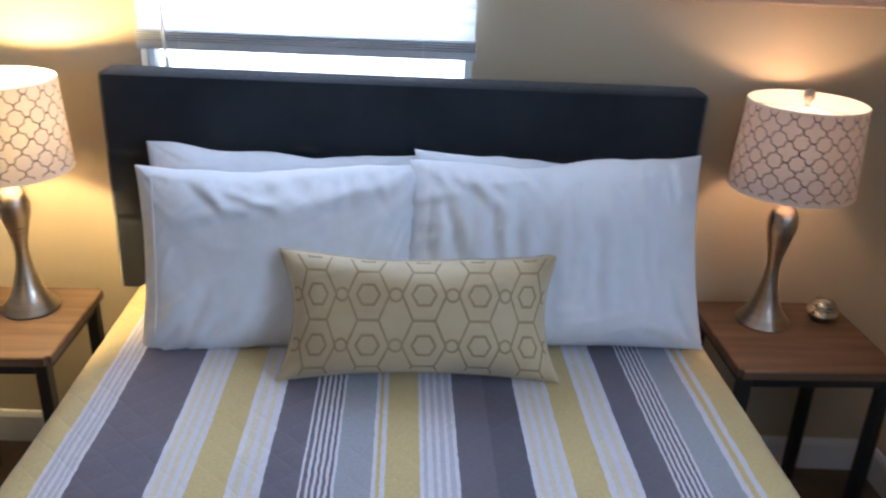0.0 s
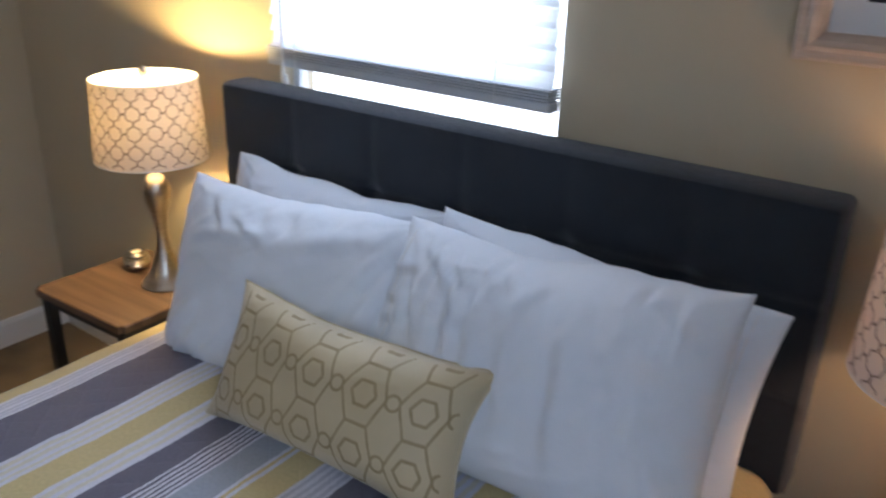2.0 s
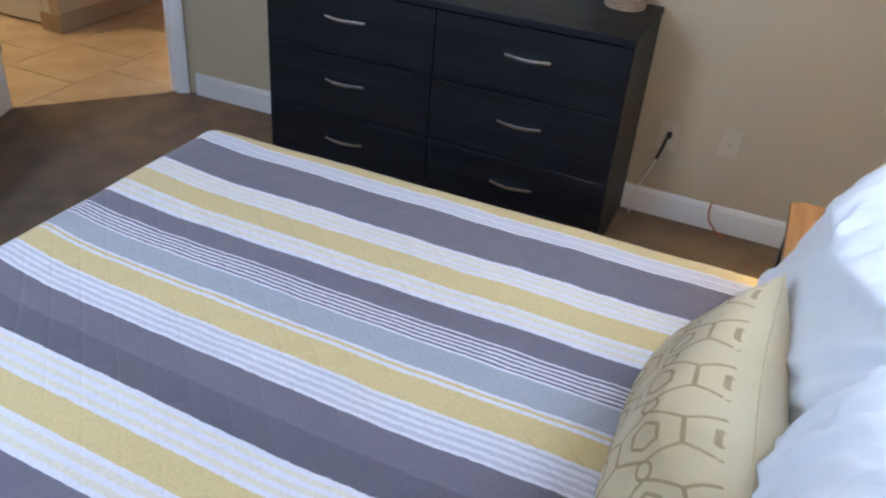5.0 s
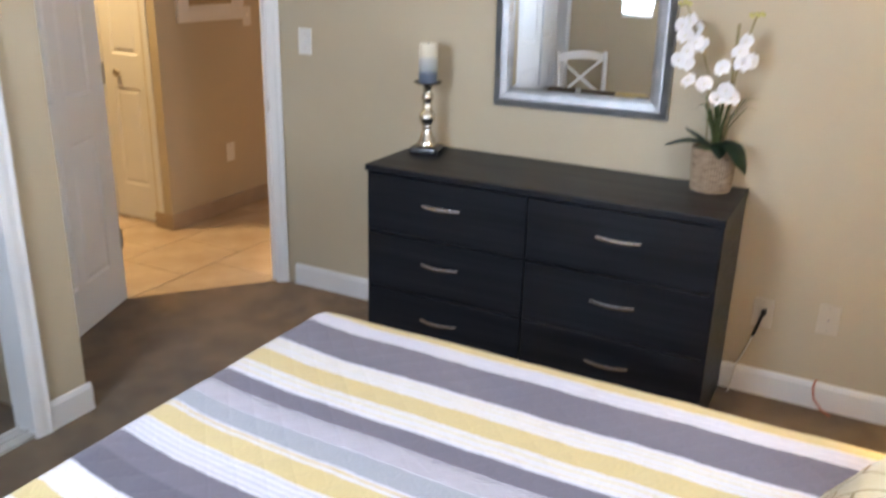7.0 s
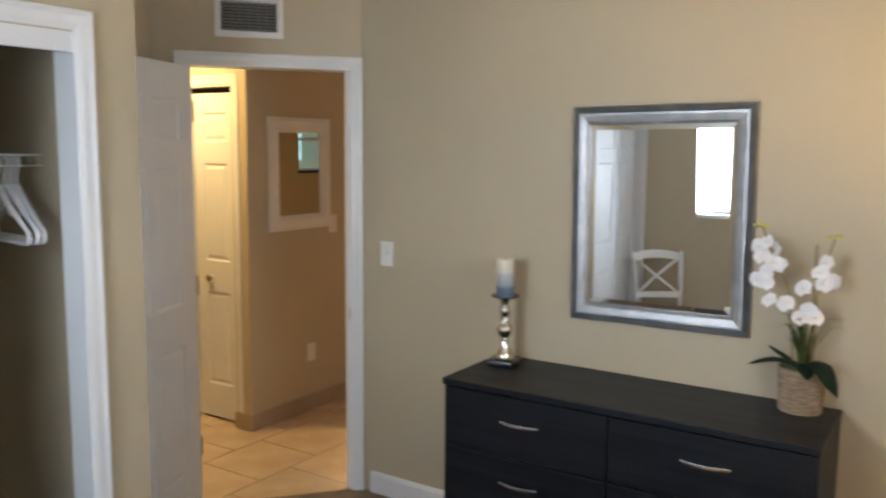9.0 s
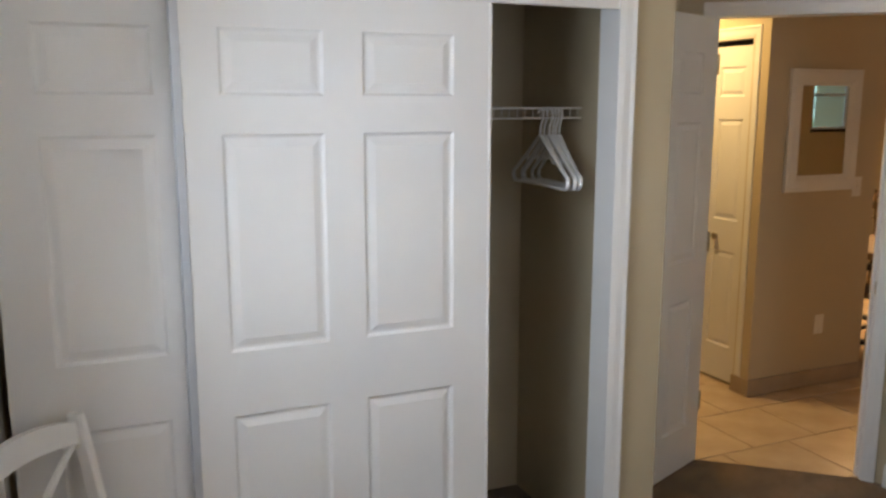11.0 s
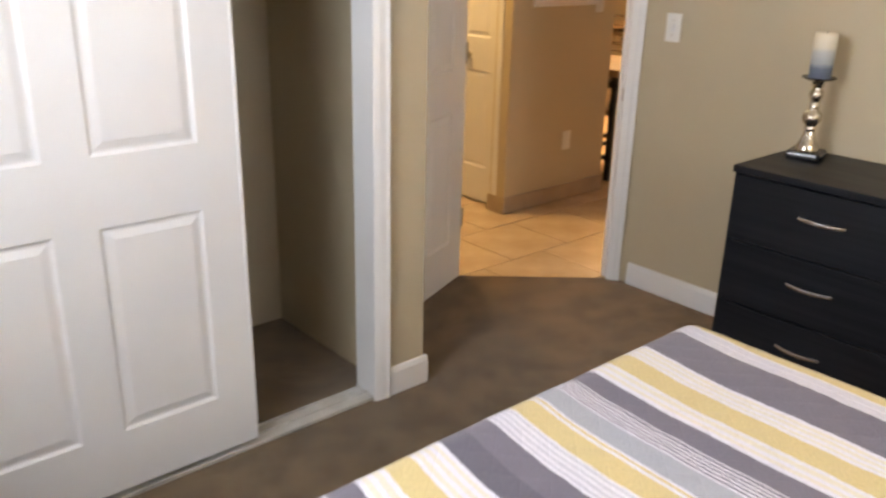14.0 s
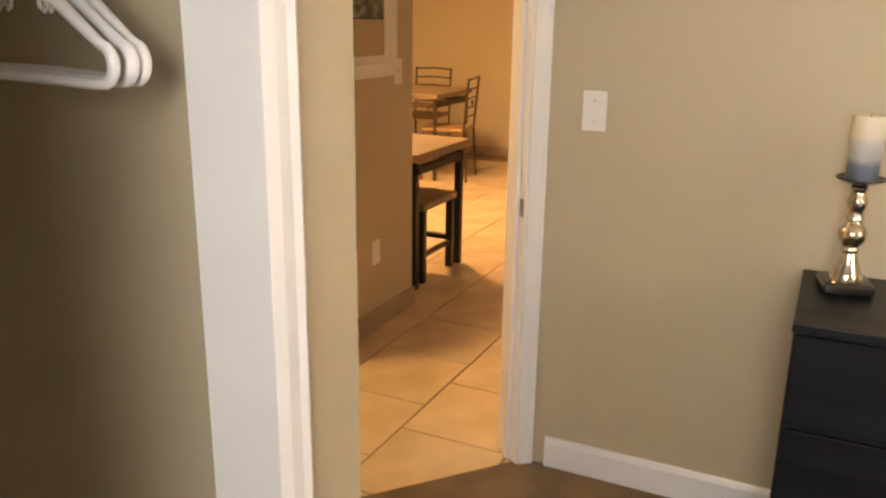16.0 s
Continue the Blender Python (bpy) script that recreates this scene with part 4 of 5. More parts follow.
def accent_cushion():
    w, h, d = 0.600, 0.276, 0.195
    ob = thing("lumbar_cushion", pose(0.492, -0.537, 0.755, 62, 0.3, 0.6), "tan satin lumbar cushion with a gold hexagon pattern", "cushion")
    at = cushion_shape(w, h, d, 31.0, wrinkle=0.012, ear=0.12, pinch=2.7)
    part("cover", cushion_mesh(at), CUSHION, ob, smooth=True)

    def on(u, v, lift):
        a, b = u / (w / 2), v / (h / 2)
        if abs(a) > 0.975 or abs(b) > 0.965:
            return None
        return at(a, b, 1) + Vector((0, 0, lift))

    def ring(cx, cy, rx, ry, n, turn=0.0, sub=6):
        pts = [(cx + rx * math.cos(math.tau * k / n + turn), cy + ry * math.sin(math.tau * k / n + turn)) for k in range(n + 1)]
        return [(p[0] + (q[0] - p[0]) * s / sub, p[1] + (q[1] - p[1]) * s / sub) for p, q in zip(pts, pts[1:]) for s in range(sub + 1)]

    pu, pv = 0.114, 0.104
    for i in range(-3, 4):
        for j in range(-2, 3):
            cx, cy = i * pu + 0.005, (j + 0.5) * pv - 0.01
            for nm, line, wd in (("woven_hexagon", ring(cx, cy, 0.0245, 0.0245, 6), 0.0056), ("woven_outline", ring(cx, cy, 0.0445, 0.0595, 6), 0.0048), ("woven_ring", ring(cx + pu / 2, cy, 0.0135, 0.0135, 14, sub=1), 0.0050)):
                band = ribbons([line], on, wd, 0.0012 if nm != "woven_outline" else 0.0009)
                if len(band.faces) > 2:
                    part(nm, band, STITCH, ob)
                else:
                    band.free()
    rim = [at(a, b, 1) for a, b in [(-1 + k / 20, -1) for k in range(40)] + [(1, -1 + k / 20) for k in range(40)] + [(1 - k / 20, 1) for k in range(40)] + [(-1, 1 - k / 20) for k in range(40)]]
    part("seam", tube(rim, 0.0022, 5, closed=True), CUSHION, ob)
    return ob


accent_cushion()

# ---- bedside tables and lamps ----


def nightstand(m, label):
    ob = thing("nightstand", m, label, "nightstand", "pair of nightstands")
    w, d, h = 0.40, 0.37, 0.58
    top = box(bmesh.new(), 0, -d, h - 0.022, w, 0, h)
    bmesh.ops.bevel(top, geom=[e for e in top.edges if abs(e.verts[0].co.z - e.verts[1].co.z) > 0.01], offset=0.012, segments=3, affect="EDGES")
    bmesh.ops.bevel(top, geom=[e for e in top.edges if abs(e.verts[0].co.z - e.verts[1].co.z) < 0.001 and e.verts[0].co.z > h - 0.001], offset=0.003, segments=1, affect="EDGES")
    part("tabletop", top, WALNUT, ob, "brown walnut-look top")
    for x in (0.012, w - 0.042):
        for y in (-d + 0.012, -0.042):
            lg = part("leg", soft_box(x, y, 0.006, x + 0.03, y + 0.03, h - 0.022, 0.002, 1), BLACK, ob)
            part("foot_pad", soft_box(x + 0.004, y + 0.004, 0, x + 0.026, y + 0.026, 0.007, 0.001, 1), PLASTIC, lg)
    for a in ((0.042, -d + 0.015, w - 0.042, -d + 0.035), (0.042, -0.037, w - 0.042, -0.017), (0.015, -d + 0.042, 0.035, -0.042), (w - 0.035, -d + 0.042, w - 0.015, -0.042)):
        part("apron_rail", soft_box(a[0], a[1], h - 0.052, a[2], a[3], h - 0.022, 0.002, 1), BLACK, ob)
    return ob


nightstand(pose(-0.742, -0.068, 0), "small walnut-topped nightstand with black legs in the corner")
nightstand(pose(1.245, -0.088, 0), "small walnut-topped nightstand with black legs under a picture")


def table_lamp(m, label):
    ob = thing("table_lamp", m, label, "table lamp", "pair of bedside lamps")
    part("base", lathe([(0, 0.0), (0.067, 0.0), (0.070, 0.004), (0.066, 0.010), (0.054, 0.022), (0.042, 0.042), (0.031, 0.072), (0.022, 0.105), (0.0165, 0.135), (0.0150, 0.155), (0.017, 0.18), (0.0235, 0.21), (0.0315, 0.238), (0.0365, 0.262), (0.0370, 0.280), (0.033, 0.300), (0.024, 0.316), (0.013, 0.324), (0.0115, 0.33), (0, 0.33)], 40), NICKEL, ob, "brushed nickel hourglass base", True)
    part("socket", lathe([(0, 0.33), (0.013, 0.33), (0.014, 0.336), (0.014, 0.40), (0.018, 0.41), (0.018, 0.435), (0, 0.435)], 20), NICKEL, ob, "", True)
    zb, zt, rb, rt = 0.368, 0.582, 0.148, 0.136

    def on(u, v, lift):
        if not 0.004 < v < zt - zb - 0.004:
            return None
        r = rb + (rt - rb) * v / (zt - zb) + lift
        a = u / 0.142
        return Vector((r * math.cos(a), r * math.sin(a), zb + v))

    sh = part("shade", lathe([(rb, zb), (rt, zt), (rt - 0.0015, zt), (rb - 0.0015, zb), (rb, zb)], 72), SHADE, ob, "cream drum shade with a brown trellis print", True)
    lines = []
    p = math.tau * 0.142 / 18
    for i in range(18):
        for j in range(-1, 6):
            cx, cy = i * p, j * p + 0.024
            lines.append([(cx + p * 0.5 * q * math.cos(t), cy + p * 0.5 * q * math.sin(t)) for t, q in [(math.tau * k / 48, 0.985 - 0.36 * abs(math.sin(2 * math.tau * k / 48)) ** 3) for k in range(49)]])
    part("trellis_print", ribbons(lines, on, 0.0027, 0.0008), TRELLIS, sh, "brown quatrefoil print")
    for z, r in ((zb + 0.001, rb), (zt - 0.001, rt)):
        part("shade_ring", tube([((r - 0.001) * math.cos(math.tau * k / 48), (r - 0.001) * math.sin(math.tau * k / 48), z) for k in range(48)], 0.0018, 5, closed=True), MAT, sh)
    part("bulb", lathe([(0, 0.435), (0.013, 0.437), (0.015, 0.455), (0.028, 0.49), (0.030, 0.515), (0.022, 0.543), (0, 0.553)], 20), BULB, ob, "lit warm bulb", True).visible_shadow = False
    bm = bmesh.new()
    for s in (-1, 1):
        tube([(0, s * 0.015, 0.415), (0, s * 0.048, 0.46), (0, s * 0.05, 0.52), (0, s * 0.025, 0.562), (0, 0, 0.570)], 0.0016, 6, bm)
    part("harp", bm, NICKEL, ob)
    bm = bmesh.new()
    for k in range(3):
        a = math.tau * k / 3 + 0.4
        tube([(0, 0, 0.571), (0.135 * math.cos(a), 0.135 * math.sin(a), 0.576)], 0.0016, 6, bm)
    part("spider", bm, NICKEL, ob)
    part("finial", lathe([(0, 0.568), (0.007, 0.570), (0.005, 0.579), (0.009, 0.585), (0.013, 0.594), (0.012, 0.604), (0.006, 0.611), (0, 0.612)], 20), NICKEL, ob, "round nickel finial", True)
    return ob


lampa = table_lamp(pose(-0.482, -0.188, 0.58), "lit table lamp with nickel hourglass base and trellis-print shade")
copy_thing(lampa, pose(1.40, -0.20, 0.58, 0, 0, 35))


def tealight(m):
    ob = thing("candle_holder", m, "small ribbed silver glass tealight holder on the nightstand", "candle holder", "silver tealight holders")
    prof = [(0, 0.0), (0.022, 0.0), (0.033, 0.010)]
    for k in range(6):
        z = 0.012 + k * 0.0065
        r = 0.039 - 0.0010 * (k - 2.2) ** 2
        prof += [(r - 0.0025, z - 0.002), (r, z + 0.0012)]
    prof += [(0.026, 0.053), (0.018, 0.056), (0.017, 0.052), (0.016, 0.03), (0, 0.03)]
    part("cup", lathe(prof, 32), MERCURY, ob, "ribbed silver glass cup", True)
    part("tealight", lathe([(0, 0.031), (0.0155, 0.031), (0.0155, 0.05), (0.002, 0.048), (0.0015, 0.055), (0, 0.055)], 18), WAX, ob, "cream tealight")
    return ob


ta = tealight(pose(-0.630, -0.178, 0.58))
copy_thing(ta, pose(1.565, -0.185, 0.58))

# picture over the nightstand
pic = thing("framed_picture", NORTH @ pose(1.06 + 0.32, YH, 1.365 + 0.27, 90, 0, 0), "framed dark print with white mat and pale wood frame", "picture")
part("frame", mitred(0.64, 0.54, [(0, 0), (0, 0.036), (0.006, 0.042), (0.016, 0.040), (0.024, 0.046), (0.034, 0.043), (0.042, 0.032), (0.045, 0.026), (0.045, 0.018)]), PALEFRAME, pic, "whitewashed wood frame")
part("mat_board", mitred(0.556, 0.456, [(0, 0.021), (0.050, 0.021), (0.052, 0.019)]), MAT, pic, "white mat")
part("print", boxes((-0.228, -0.178, 0.003, 0.228, 0.178, 0.019)), ARTDARK, pic, "dark print")

# ---- dresser and what stands on it ----
dresser = thing("dresser", pose(-1.564, -2.332, 0), "black-brown six-drawer dresser with chrome bow handles", "dresser")
DW, DD, DH = 1.350, 0.438, 0.80
part("top_panel", soft_box(-0.002, -0.004, DH - 0.025, DD + 0.014, DW + 0.004, DH, 0.0025), DARKWOOD, dresser)
part("side_panel", soft_box(0, 0, 0, DD, 0.018, DH - 0.025, 0.0015, 1), DARKWOOD, dresser)
part("side_panel", soft_box(0, DW - 0.018, 0, DD, DW, DH - 0.025, 0.0015, 1), DARKWOOD, dresser)
part("centre_panel", boxes((0.02, DW / 2 - 0.009, 0.06, DD - 0.02, DW / 2 + 0.009, DH - 0.025)), DARKWOOD, dresser)
part("back_panel", boxes((0.004, 0.018, 0.02, 0.009, DW - 0.018, DH - 0.025)), DARKWOOD, dresser)
part("plinth", soft_box(DD - 0.05, 0.018, 0, DD - 0.03, DW - 0.018, 0.062, 0.001, 1), DARKWOOD, dresser)
for c, (ya, yb) in enumerate(((0.004, DW / 2 - 0.002), (DW / 2 + 0.002, DW - 0.004))):
    for za, zb in ((0.064, 0.293), (0.298, 0.528), (0.533, 0.768)):
        dr = part("drawer", soft_box(DD - 0.016, ya, za, DD + 0.002, yb, zb, 0.002, 1), DARKWOOD, dresser)
        yc, zc = (ya + yb) / 2 + (0.0 if c else -0.010), (za + zb) / 2 + 0.017
        pts = [(DD + 0.002 + 0.024 * math.sin(math.pi * (0.06 + 0.88 * k / 14)) - 0.004, yc - 0.080 + 0.160 * k / 14, zc) for k in range(15)]
        hb = bmesh.new()
        rows_ = []
        for k, p in enumerate(pts):
            hh = 0.0045 + 0.0015 * math.sin(math.pi * k / 14)
            rows_.append([hb.verts.new((p[0] + dx, p[1], p[2] + dz)) for dx, dz in ((-0.003, -hh), (0.003, -hh), (0.0042, 0), (0.003, hh), (-0.003, hh))])
        for a, b in zip(rows_, rows_[1:]):
            for k in range(5):
                hb.faces.new((a[k], a[(k + 1) % 5], b[(k + 1) % 5], b[k]))
        hb.faces.new(rows_[0][::-1])
        hb.faces.new(rows_[-1])
        bmesh.ops.recalc_face_normals(hb, faces=hb.faces)
        part("handle", hb, CHROME, dr, "curved satin chrome handle", True)

mirror = thing("wall_mirror", pose(XW, -1.654, 1.431, 90, 0, 90) @ pose(0, 0, 0, 0, 0, 0.6), "rectangular wall mirror in a ridged antique silver frame", "mirror")
part("frame", mitred(0.704, 0.850, [(0, 0), (0, 0.016), (0.004, 0.021), (0.008, 0.012), (0.012, 0.023), (0.016, 0.014), (0.020, 0.025), (0.024, 0.016), (0.028, 0.027), (0.036, 0.027), (0.058, 0.021), (0.062, 0.017), (0.066, 0.021), (0.071, 0.016), (0.073, 0.009)]), SILVER, mirror, "ridged antique silver frame")
# thin darker grey strips along the grooves between the ridges
for inset, z in ((0.008, 0.0150), (0.016, 0.0170), (0.024, 0.0190), (0.062, 0.0185)):
    part("dark_groove", mitred(0.704, 0.850, [(inset - 0.0009, z - 0.0018), (inset, z - 0.0024), (inset + 0.0009, z - 0.0018)]), DARKSILVER, mirror, "dark line along a groove")
part("bevelled_edge", mitred(0.560, 0.706, [(0, 0.0075), (0.020, 0.0095)]), GLASS, mirror, "bevelled glass edge")
part("glass", boxes((-0.260, -0.333, 0.004, 0.260, 0.333, 0.0095)), GLASS, mirror, "mirror glass")

ch = thing("candlestick", pose(-1.425, -2.235, DH), "silver mercury-glass candlestick with a cream and blue pillar candle", "candlestick")
part("foot", soft_box(-0.060, -0.060, 0, 0.060, 0.060, 0.030, 0.012, 4), SMOKE, ch, "square dark glass foot", m=pose(0, 0, 0, 0, 0, 12))
prof = [(0, 0.030), (0.040, 0.030), (0.039, 0.040), (0.033, 0.054), (0.026, 0.070), (0.021, 0.086), (0.0175, 0.098), (0.021, 0.104), (0.021, 0.109), (0.018, 0.115), (0.025, 0.123), (0.032, 0.134), (0.0345, 0.146), (0.033, 0.157), (0.026, 0.166), (0.0185, 0.173), (0.017, 0.180), (0.0215, 0.185), (0.0215, 0.190), (0.017, 0.196), (0.0175, 0.205), (0.022, 0.216), (0.0245, 0.227), (0.022, 0.238), (0.0165, 0.246), (0.0155, 0.252), (0.020, 0.258), (0.021, 0.266), (0.017, 0.272), (0.024, 0.278), (0, 0.278)]
part("stem", lathe(prof, 36), MERCURY, ch, "turned mercury-glass stem", True)
part("drip_plate", lathe([(0, 0.276), (0.040, 0.277), (0.058, 0.286), (0.057, 0.290), (0.038, 0.284), (0, 0.284)], 36), SMOKE, ch, "dark drip plate", True)
part("candle", lathe([(0, 0.284), (0.0372, 0.284), (0.0376, 0.330), (0.0378, 0.385), (0.0375, 0.434), (0.0355, 0.440), (0.030, 0.438), (0.020, 0.432), (0, 0.431)], 40), DIPPED, ch, "pillar candle dipped slate blue, fading to cream", True)
part("wick", tube([(0, 0, 0.433), (0.001, 0.001, 0.446)], 0.001, 5), CORD, ch)


def orchid():
    ob = thing("orchid", pose(-1.478, -1.102, DH), "white artificial orchid with dark leaves in a woven pot", "orchid")
    pot = lathe([(0, 0), (0.069, 0.0), (0.071, 0.006), (0.073, 0.05), (0.076, 0.10), (0.078, 0.145), (0.077, 0.152), (0.074, 0.153), (0.072, 0.14), (0, 0.14)], 132)
    for v in pot.verts:
        r, turn = math.hypot(v.co.x, v.co.y), math.atan2(v.co.y, v.co.x)
        if r > 0.066:
            k = round(turn / math.tau * 132) % 3
            s = 1 + (-0.030, 0.012, 0.012)[k] + 0.012 * noise.noise(Vector((turn * 9, v.co.z * 30, 2)))
            v.co.x, v.co.y = v.co.x * s, v.co.y * s
    part("pot", pot, WOVEN, ob, "woven seagrass pot with upright ribs", True)
    part("moss", lathe([(0, 0.155), (0.04, 0.153), (0.0715, 0.145), (0.0715, 0.141), (0, 0.141)], 24), GRASS, ob)

    def blade(pts, width, cup=0.0):
        bm = bmesh.new()
        rings = []
        pts = [Vector(p) for p in pts]
        for i, p in enumerate(pts):
            d = (pts[min(i + 1, len(pts) - 1)] - pts[max(i - 1, 0)]).normalized()
            side = d.cross(Vector((0, 0, 1))).normalized()
            t = i / (len(pts) - 1)
            wv = width * max(0.05, math.sin(math.pi * min(1, 0.12 + 0.88 * t)) ** 0.7)
            n = side.cross(d)
            rings.append([bm.verts.new(p + side * s * wv + n * (cup * wv * s * s)) for s in (-1, -0.5, 0, 0.5, 1)])
        for a, b in zip(rings, rings[1:]):
            for k in range(4):
                bm.faces.new((a[k], a[k + 1], b[k + 1], b[k]))
        bmesh.ops.solidify(bm, geom=list(bm.faces), thickness=0.0012)
        bmesh.ops.recalc_face_normals(bm, faces=bm.faces)
        return bm

    for tip, rise, wd in (((0.055, -0.168, 0.150), 0.030, 0.034), ((-0.01, -0.115, 0.212), 0.020, 0.024), ((0.100, 0.125, 0.092), 0.050, 0.044), ((0.105, 0.035, 0.135), 0.030, 0.032)):
        mid = [(tip[0] * t, tip[1] * t, 0.152 + (tip[2] - 0.152) * t * t + rise * math.sin(math.pi * t)) for t in (0, 0.18, 0.36, 0.54, 0.72, 0.88, 1.0)]
        part("leaf", blade(mid, wd, -0.25), LEAF, ob, "dark green strap leaf", True)
    rnd = random.Random(5)
    bm = bmesh.new()
    for k in range(24):
        a, ln = rnd.uniform(0, math.tau), rnd.uniform(0.10, 0.19)
        o = rnd.uniform(0.03, 0.11)
        b = blade([(0.015 * math.cos(a), 0.015 * math.sin(a), 0.15), (o * 0.45 * math.cos(a), o * 0.45 * math.sin(a), 0.15 + ln * 0.55), (o * math.cos(a), o * math.sin(a), 0.15 + ln), (o * 1.5 * math.cos(a), o * 1.5 * math.sin(a), 0.15 + ln * 0.98)], 0.0048)
        me = bpy.data.meshes.new("blade")
        b.to_mesh(me)
        b.free()
        bm.from_mesh(me)
        bpy.data.meshes.remove(me)
    part("grass_tuft", bm, GRASS, ob, "thin green grass blades")
    left = [(0, -0.032, 0.15), (0.01, -0.040, 0.28), (0.02, -0.048, 0.40), (0.03, -0.082, 0.49), (0.04, -0.122, 0.57), (0.05, -0.144, 0.63), (0.055, -0.164, 0.632)]
    right = [(0, 0.030, 0.15), (0.01, 0.032, 0.28), (0.02, 0.036, 0.40), (0.03, 0.052, 0.49), (0.04, 0.070, 0.56), (0.05, 0.082, 0.605)]
    third = [(-0.01, 0.020, 0.15), (-0.01, 0.022, 0.35), (-0.01, 0.022, 0.575)]
    for s, thick in ((left, 0.0035), (right, 0.0035), (third, 0.0052)):
        part("flower_stem", tube(s, thick, 6), STEM, ob, "", True)

    pet = bmesh.new()
    for k in range(5):
        a = math.tau * k / 5 + math.pi / 2
        wide = 0.023 if k in (1, 4) else 0.0115
        ln = 0.027
        rings = []
        for i in range(6):
            t = i / 5
            r = 0.003 + ln * t
            wv = wide * math.sin(math.pi * (0.1 + 0.86 * t)) ** 0.8
            rings.append([pet.verts.new((r * math.cos(a) - s * wv * math.sin(a), r * math.sin(a) + s * wv * math.cos(a), 0.006 * t - 0.010 * t * t + 0.004 * s * s + 0.001 * k)) for s in (-1, 0, 1)])
        for p, q in zip(rings, rings[1:]):
            for s in range(2):
                pet.faces.new((p[s], p[s + 1], q[s + 1], q[s]))
    lip = lathe([(0, 0.010), (0.0025, 0.009), (0.004, 0.005), (0.003, 0), (0, 0)], 8)
    first = None
    spots = [(0.04, -0.128, 0.562), (0.05, -0.098, 0.578), (0.035, -0.070, 0.553), (0.055, -0.112, 0.528), (0.05, -0.072, 0.510), (0.04, -0.045, 0.500), (0.06, -0.092, 0.480), (0.05, -0.125, 0.448), (0.045, -0.098, 0.440),
             (0.06, -0.078, 0.382), (0.055, -0.022, 0.376), (0.04, 0.106, 0.522), (0.055, 0.090, 0.488), (0.05, 0.128, 0.462), (0.06, 0.104, 0.452), (0.05, 0.036, 0.432), (0.06, 0.060, 0.362), (0.05, 0.032, 0.330), (0.045, 0.078, 0.334)]
    for x, y, z in [(x, y * 0.92 - 0.036, z) for x, y, z in spots]:
        mm = pose(x, y, z, 74 + rnd.uniform(-24, 22), rnd.uniform(-18, 18), 90 + rnd.uniform(-45, 45)) @ pose(0, 0, 0, 0, 0, rnd.uniform(-15, 15))
        if first is None:
            first = part("flower", pet, PETAL, ob, "white orchid flower", True, mm)
            first_lip = part("lip", lip, LIP, first, "pale yellow lip", True)
        else:
            f = first.copy()
            l2 = first_lip.copy()
            for o in (f, l2):
                scene.collection.objects.link(o)
            f.parent, f.matrix_local, l2.parent = ob, mm, f
    for x, y, z in ((0.05, -0.166, 0.632), (0.052, -0.150, 0.640), (0.05, -0.136, 0.634), (0.045, 0.066, 0.606), (0.05, 0.084, 0.610), (0.05, 0.100, 0.612)):
        part("bud", lathe([(0, -0.012), (0.006, -0.006), (0.007, 0.002), (0.004, 0.010), (0, 0.013)], 10), BUD, ob, "yellow-green bud", True, pose(x, y, z, 50, 20, 0))
    return ob


orchid()

# ---- chair ----


